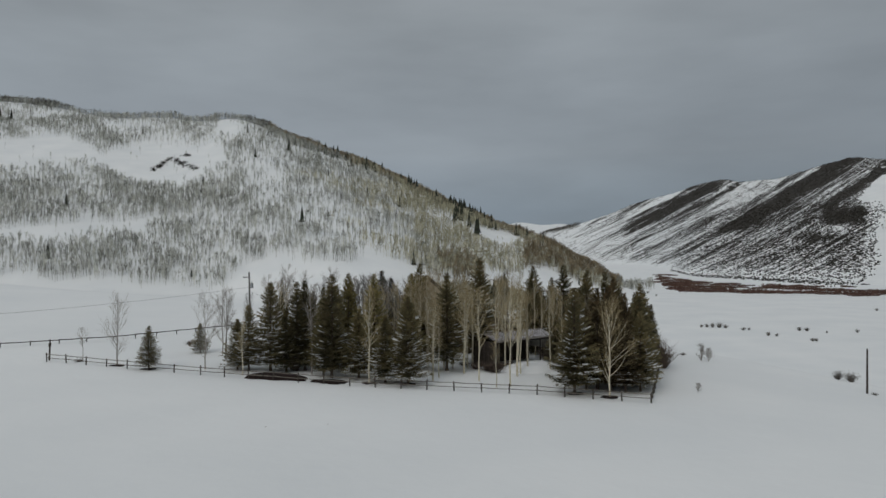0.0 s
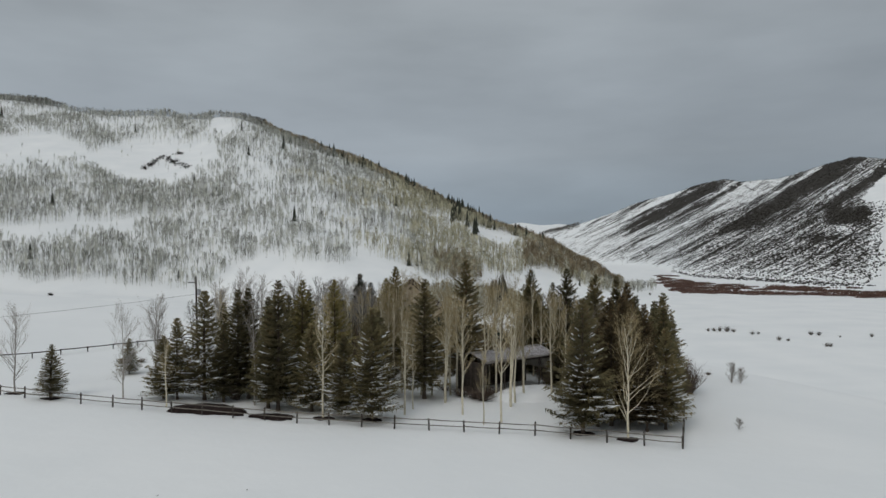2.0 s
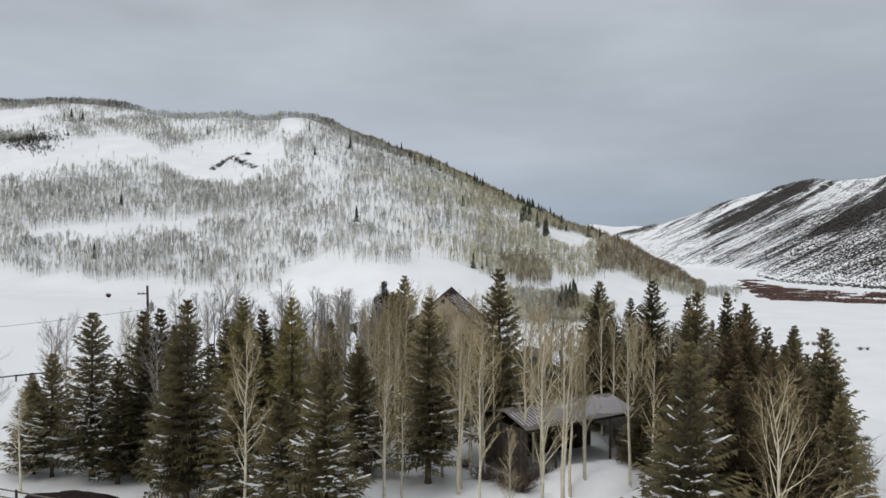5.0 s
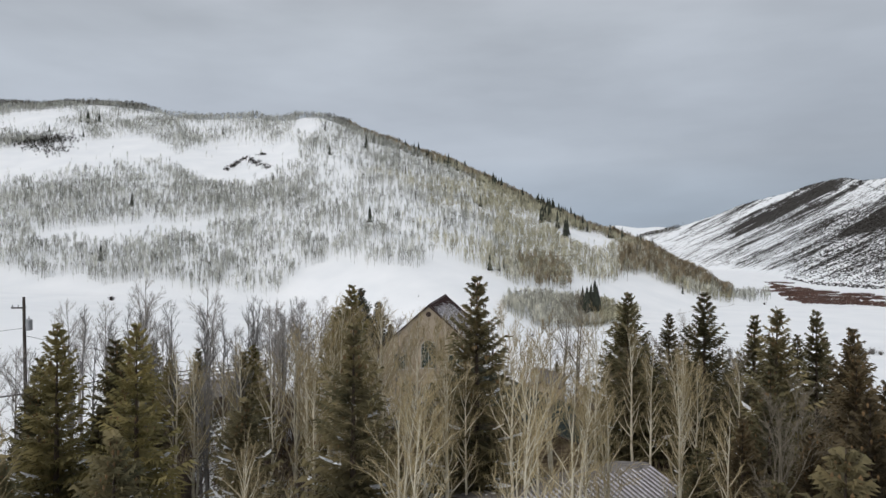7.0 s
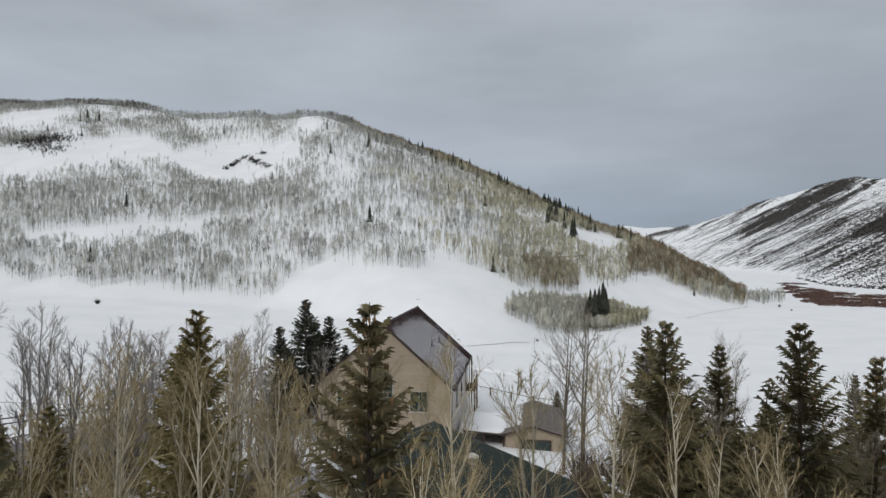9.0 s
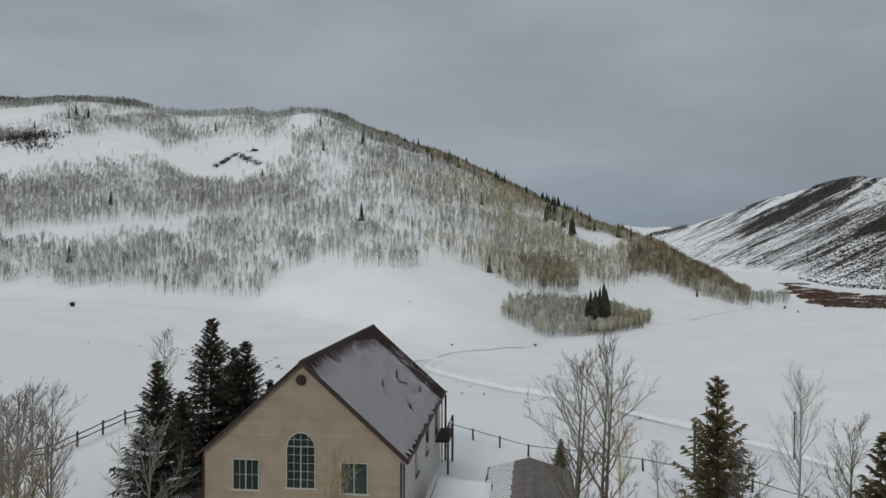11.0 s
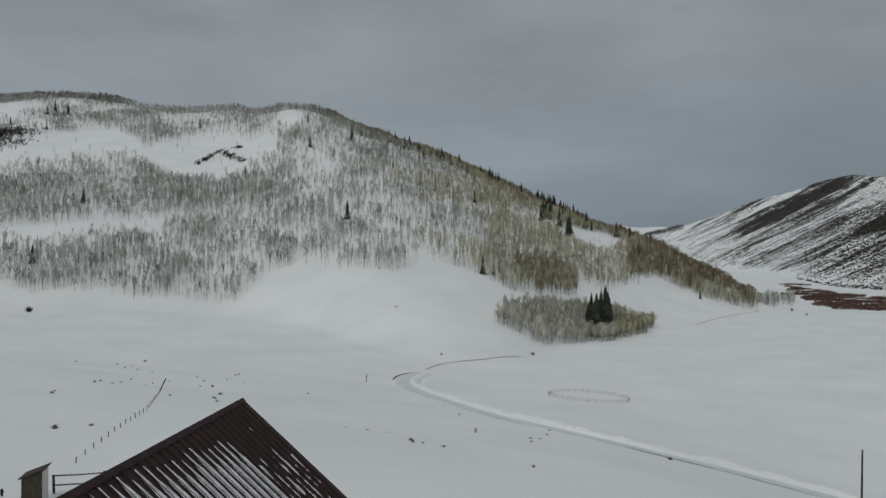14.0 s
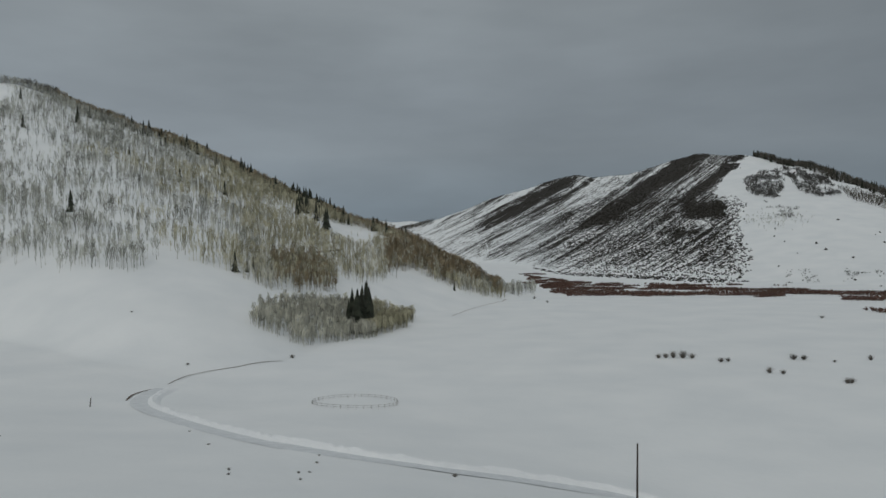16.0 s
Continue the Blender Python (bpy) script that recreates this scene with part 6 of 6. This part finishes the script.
# the open shed with the corrugated roof
shed = thing("open_shed", pose(9.14, 48.5, 2.0, 0, 0, 33.0), "open-fronted shed with grey corrugated roof and dark posts", "shed")
S_RIDGE, S_EAVE, S_RUN, S_WEST, S_EAST = 5.2, 4.2, 3.1, -8.0, 4.6
roof = Shape()
cols = 142
for k in range(cols + 1):
    px, wave = S_WEST + (S_EAST - S_WEST) * k / cols, 0.05 * math.sin(k * math.pi / 2)
    for py, z in ((-S_RUN, S_EAVE), (0.0, S_RIDGE), (2.6, S_EAVE + 0.4)):
        roof.v.append((px, py, z + wave))
roof.f = [(3 * k + j, 3 * k + 3 + j, 3 * k + 4 + j, 3 * k + 1 + j) for k in range(cols) for j in (0, 1)]
sheet = part("roof_sheet", roof, GREY_METAL, shed, "weathered grey corrugated sheet")
sheet.modifiers.new("thick", "SOLIDIFY").thickness = 0.03
s, g = Shape(), random.Random(52)
for k in range(0, cols - 3, 4):
    px = S_WEST + (S_EAST - S_WEST) * (k + 2.1) / cols
    t0, t1 = g.uniform(0.0, 0.25), g.uniform(0.8, 0.99)
    s.add([(px, -S_RUN * t0, S_RIDGE - 1.0 * t0 + 0.07), (px + 0.16, -S_RUN * t0, S_RIDGE - 1.0 * t0 + 0.07), (px + 0.16, -S_RUN * t1, S_RIDGE - 1.0 * t1 + 0.07), (px, -S_RUN * t1, S_RIDGE - 1.0 * t1 + 0.07)], [(0, 3, 2, 1)])
tagged(part("roof_snow", s, ROOF_SNOW, shed, "thin streaks of snow in the corrugations"), kind="stuff")
for px in (-7.8, -4.7, -1.6, 1.5, 4.4):
    part("post", Shape().tube([(px, -2.85, -0.6), (px, -2.85, 4.2)], [0.11, 0.1], 7), POST_WOOD, shed)
    part("rafter", Shape().tube([(px, -3.0, 4.12), (px, 0, 5.09)], [0.08, 0.08], 5, True), DARK_WOOD, shed)
for k in range(41):
    part("board", Shape().box(-7.9 + 0.3 * k, 2.3, -0.5, -7.62 + 0.3 * k, 2.36, 4.55), DARK_WOOD, shed)
for k in range(16):
    part("board", Shape().box(-7.9, -2.8 + 0.32 * k, -0.5, -7.84, -2.5 + 0.32 * k, 4.15), DARK_WOOD, shed)
part("beam", Shape().box(S_WEST, -2.95, 3.9, S_EAST, -2.77, 4.1), DARK_WOOD, shed)
part("end_panel", Shape().box(4.38, -2.2, 2.2, 4.44, 2.2, 3.6), WHITE_TRIM, shed, "pale end panel under the roof")

# the brown barn among the aspens
barn = thing("barn", pose(-27.66, 74.64, 3.3, 0, 0, -32.3), "long low brown plank barn with a worn grey roof", "barn")
gable_body(barn, 2.6, 2.2, 3.4, 0.3, 12.4, BARN_WOOD)
for k in range(41):
    part("plank", Shape().box(2.6, 0.3 + 0.295 * k, -0.4, 2.66, 0.57 + 0.295 * k, 2.15), BARN_WOOD, barn)
for k in range(17):
    part("plank", Shape().box(-2.6 + 0.306 * k, 0.24, -0.4, -2.32 + 0.306 * k, 0.3, 3.3 - 1.2 * abs(-2.46 + 0.306 * k) / 2.6), BARN_WOOD, barn)
ribbed_roof(barn, 3.2, 3.75, 2.15, 0.0, 12.8, 0.6, GREY_METAL, 0.04)
slope_snow(barn, 1, 3.2, 3.75, 2.15, 0.2, 12.6, 0.6, 0.0, 0.22, ROOF_SNOW, "thin snow along the ridge", 35, holes=0.35)

# the little privy
privy = thing("outhouse", pose(-19.6, 127.6, 3.2, 0, 0, 14), "small brown board outhouse with slanted roof and pale door side", "outhouse")
privy.scale = (0.68, 0.72, 0.92)
part("wall", Shape().prism([(-0.9, -0.5), (0.9, -0.5), (0.9, 2.5), (-0.9, 2.05)], -0.9, 0.9), OUTHOUSE_WOOD, privy)
for k in range(8):
    part("plank", Shape().box(-0.9 + 0.225 * k, -0.95, -0.4, -0.69 + 0.225 * k, -0.9, 2.05 + 0.055 * k), OUTHOUSE_WOOD, privy)
part("side_panel", Shape().box(0.9, -0.85, -0.4, 0.94, 0.85, 2.4), WHITE_TRIM, privy, "pale side panel")
part("roof", Shape().add([(-1.15, -1.15, 1.98), (1.15, -1.15, 2.58), (1.15, 1.15, 2.58), (-1.15, 1.15, 1.98), (-1.15, -1.15, 2.06), (1.15, -1.15, 2.66), (1.15, 1.15, 2.66), (-1.15, 1.15, 2.06)], [(3, 2, 1, 0), (4, 5, 6, 7), (0, 1, 5, 4), (1, 2, 6, 5), (2, 3, 7, 6), (3, 0, 4, 7)]), DARK_WOOD, privy)


# ---- poles and wires ----
def pole(name, px, py, tall, label, lean=(0, 0), girth=0.14):
    whole = thing(name, pose(px, py, height(px, py), lean[0], lean[1]), label, "utility pole")
    part("mast", Shape().tube([(0, 0, -0.5), (0, 0, tall * 0.5), (0, 0, tall)], [girth, girth * 0.86, girth * 0.7], 9, True), POLE_WOOD, whole)
    return whole


line_pole = pole("utility_pole", -35.8, 67.9, 12.3, "dark wooden utility pole with a transformer and short arm", (0.4, -1.2), 0.17)
part("arm", Shape().box(-1.1, -0.06, 11.3, 0.15, 0.06, 11.42), POLE_WOOD, line_pole)
for px in (-1.0, -0.5):
    part("insulator", Shape().tube([(px, 0, 11.42), (px, 0, 11.5), (px, 0, 11.62)], [0.03, 0.06, 0.04], 8, True), STEEL, line_pole)
can = part("transformer", Shape().tube([(0.42, 0, 9.4), (0.42, 0, 9.45), (0.42, 0, 10.3), (0.42, 0, 10.4)], [0.2, 0.27, 0.27, 0.16], 12, True), STEEL, line_pole, "grey cylindrical transformer")
part("bushing", Shape().tube([(0.42, 0, 10.4), (0.42, 0, 10.62)], [0.04, 0.03], 6, True), TRIM_BROWN, can)
part("bracket", Shape().box(0.05, -0.05, 9.8, 0.25, 0.05, 9.95), STEEL, line_pole)
pole("utility_pole", -120.0, 20.0, 6.6, "plain dark wooden utility pole in snow", (0, 0), 0.15)


def wire(a, b, sag, name="wire", label="thin dark overhead wire", r=0.018):
    a, b = Vector(a), Vector(b)
    path = [a.lerp(b, q) - Vector((0, 0, 4 * sag * q * (1 - q))) for q in np.linspace(0, 1, 25)]
    return solo(name, Shape().tube(path, [r] * 25, 4), CABLE, label, "wire")


wire((-36.0, 67.9, height(-35.8, 67.9) + 9.6), (-120.0, 20.0, height(-120, 20) + 6.2), 2.0)
wire((-36.3, 67.9, height(-35.8, 67.9) + 9.0), (-24.5, 91.0, 6.4), 0.5)
pole("utility_pole", 79.3, 207.0, 10.6, "plain dark wooden pole beside the snowy lane", (0, 0.9), 0.2)
pole("utility_pole", 53.9, 29.3, 6.3, "plain dark wooden pole in open snow", (0, 0), 0.15)
stub = pole("yard_pole", 26.3, 108.4, 4.2, "short wooden yard pole with a lamp head", (0, 0), 0.13)
part("lamp_head", Shape().tube([(0, 0, 4.1), (0, 0, 4.2), (0, 0, 4.4), (0, 0, 4.5)], [0.1, 0.2, 0.18, 0.05], 8, True), CABLE, stub)
pole("marker_post", -21.4, 312.4, 2.4, "lone marker post leaning in snow", (0, 5), 0.16)
corner = pole("gate_post", -61.0, 46.4, 3.0, "tall dark gate post at the fence corner", (0, 2), 0.13)
part("sign_board", Shape().box(-0.05, -0.35, 1.9, 0.05, 0.35, 2.5), DARK_WOOD, corner)


# ---- earth bank, piles, mounds ----
def mound(name, cx, cy, rx, ry, tall, material, label, category, turn=0.0, seed=1, rough=0.25, kind=""):
    g, s = random.Random(seed), Shape()
    rings, around = 9, 40
    ca, sa = math.cos(radians(turn)), math.sin(radians(turn))
    edge = [1 + rough * (0.6 * math.sin(3 * a + seed) + 0.4 * math.sin(7 * a + 2 * seed) + 0.3 * g.uniform(-1, 1)) for a in np.linspace(0, 2 * math.pi, around, endpoint=False)]
    for i in range(rings):
        q = 1 - i / rings
        for j in range(around):
            a = 2 * math.pi * j / around
            u, v = rx * q * edge[j] * math.cos(a), ry * q * edge[j] * math.sin(a)
            px, py = cx + u * ca - v * sa, cy + u * sa + v * ca
            s.v.append((px, py, height(px, py) + tall * (1 - q ** 3.2) * g.uniform(0.93, 1.07) + (0.10 if i else -0.15)))
    s.f = [(i * around + j, i * around + (j + 1) % around, (i + 1) * around + (j + 1) % around, (i + 1) * around + j) for i in range(rings - 1) for j in range(around)]
    s.f.append(tuple(range((rings - 1) * around, rings * around)))
    return solo(name, s, material, label, category, kind=kind, smooth=True)


mound("earth_bank", -27.0, 34.2, 4.3, 1.7, 0.55, EARTH, "bare dark red-brown earth bank under spruces", "earth bank", -12, 3)
mound("earth_bank", -19.9, 31.2, 2.3, 1.0, 0.3, EARTH, "bare dark red-brown earth patch under a spruce", "earth bank", -12, 5)
mound("snow_mound", 10.0, 42.6, 6.4, 3.2, 1.0, SNOW, "smooth snow mound heaped before the shed", "snow mound", 33, 7, 0.12)
mound("snow_mound", -21.5, 125.0, 2.6, 1.6, 0.9, SNOW, "rounded snow drift beside the outhouse", "snow mound", 0, 8, 0.15)
for i, (px, py, size) in enumerate(((2.6, 40.8, 3.0), (4.4, 41.2, 2.8), (1.0, 42.2, 2.6), (3.4, 39.6, 2.4), (6.0, 42.6, 2.4), (-0.5, 45.0, 1.6), (-56.5, 45.2, 1.2), (-45.0, 62.0, 1.6), (-42.5, 63.0, 1.4), (-17.0, 128.0, 1.2), (40.0, 57.0, 1.0), (-36.5, 62.0, 1.3))):
    s = bush(size, 80 + i, 110)
    s.v = [(vx, vy, 0.45 * vz) for vx, vy, vz in s.v]
    solo("branch_pile", s, TWIG, "tangled heap of dry brown branches on snow", "brushwood", "heaps of brushwood", "stuff", m=pose(px, py, height(px, py)))
# hollows of bare ground round the trees at the fence
for i, (px, py) in enumerate(((10.9, 24.8), (-9.8, 30.3), (-50.1, 42.2), (-45.1, 39.6), (14.7, 22.5), (-14.8, 30.9))):
    mound("tree_well", px, py, 1.1, 0.7, 0.05, EARTH, "bare earth ring at the foot of a tree", "bare earth", 0, 90 + i, 0.2)
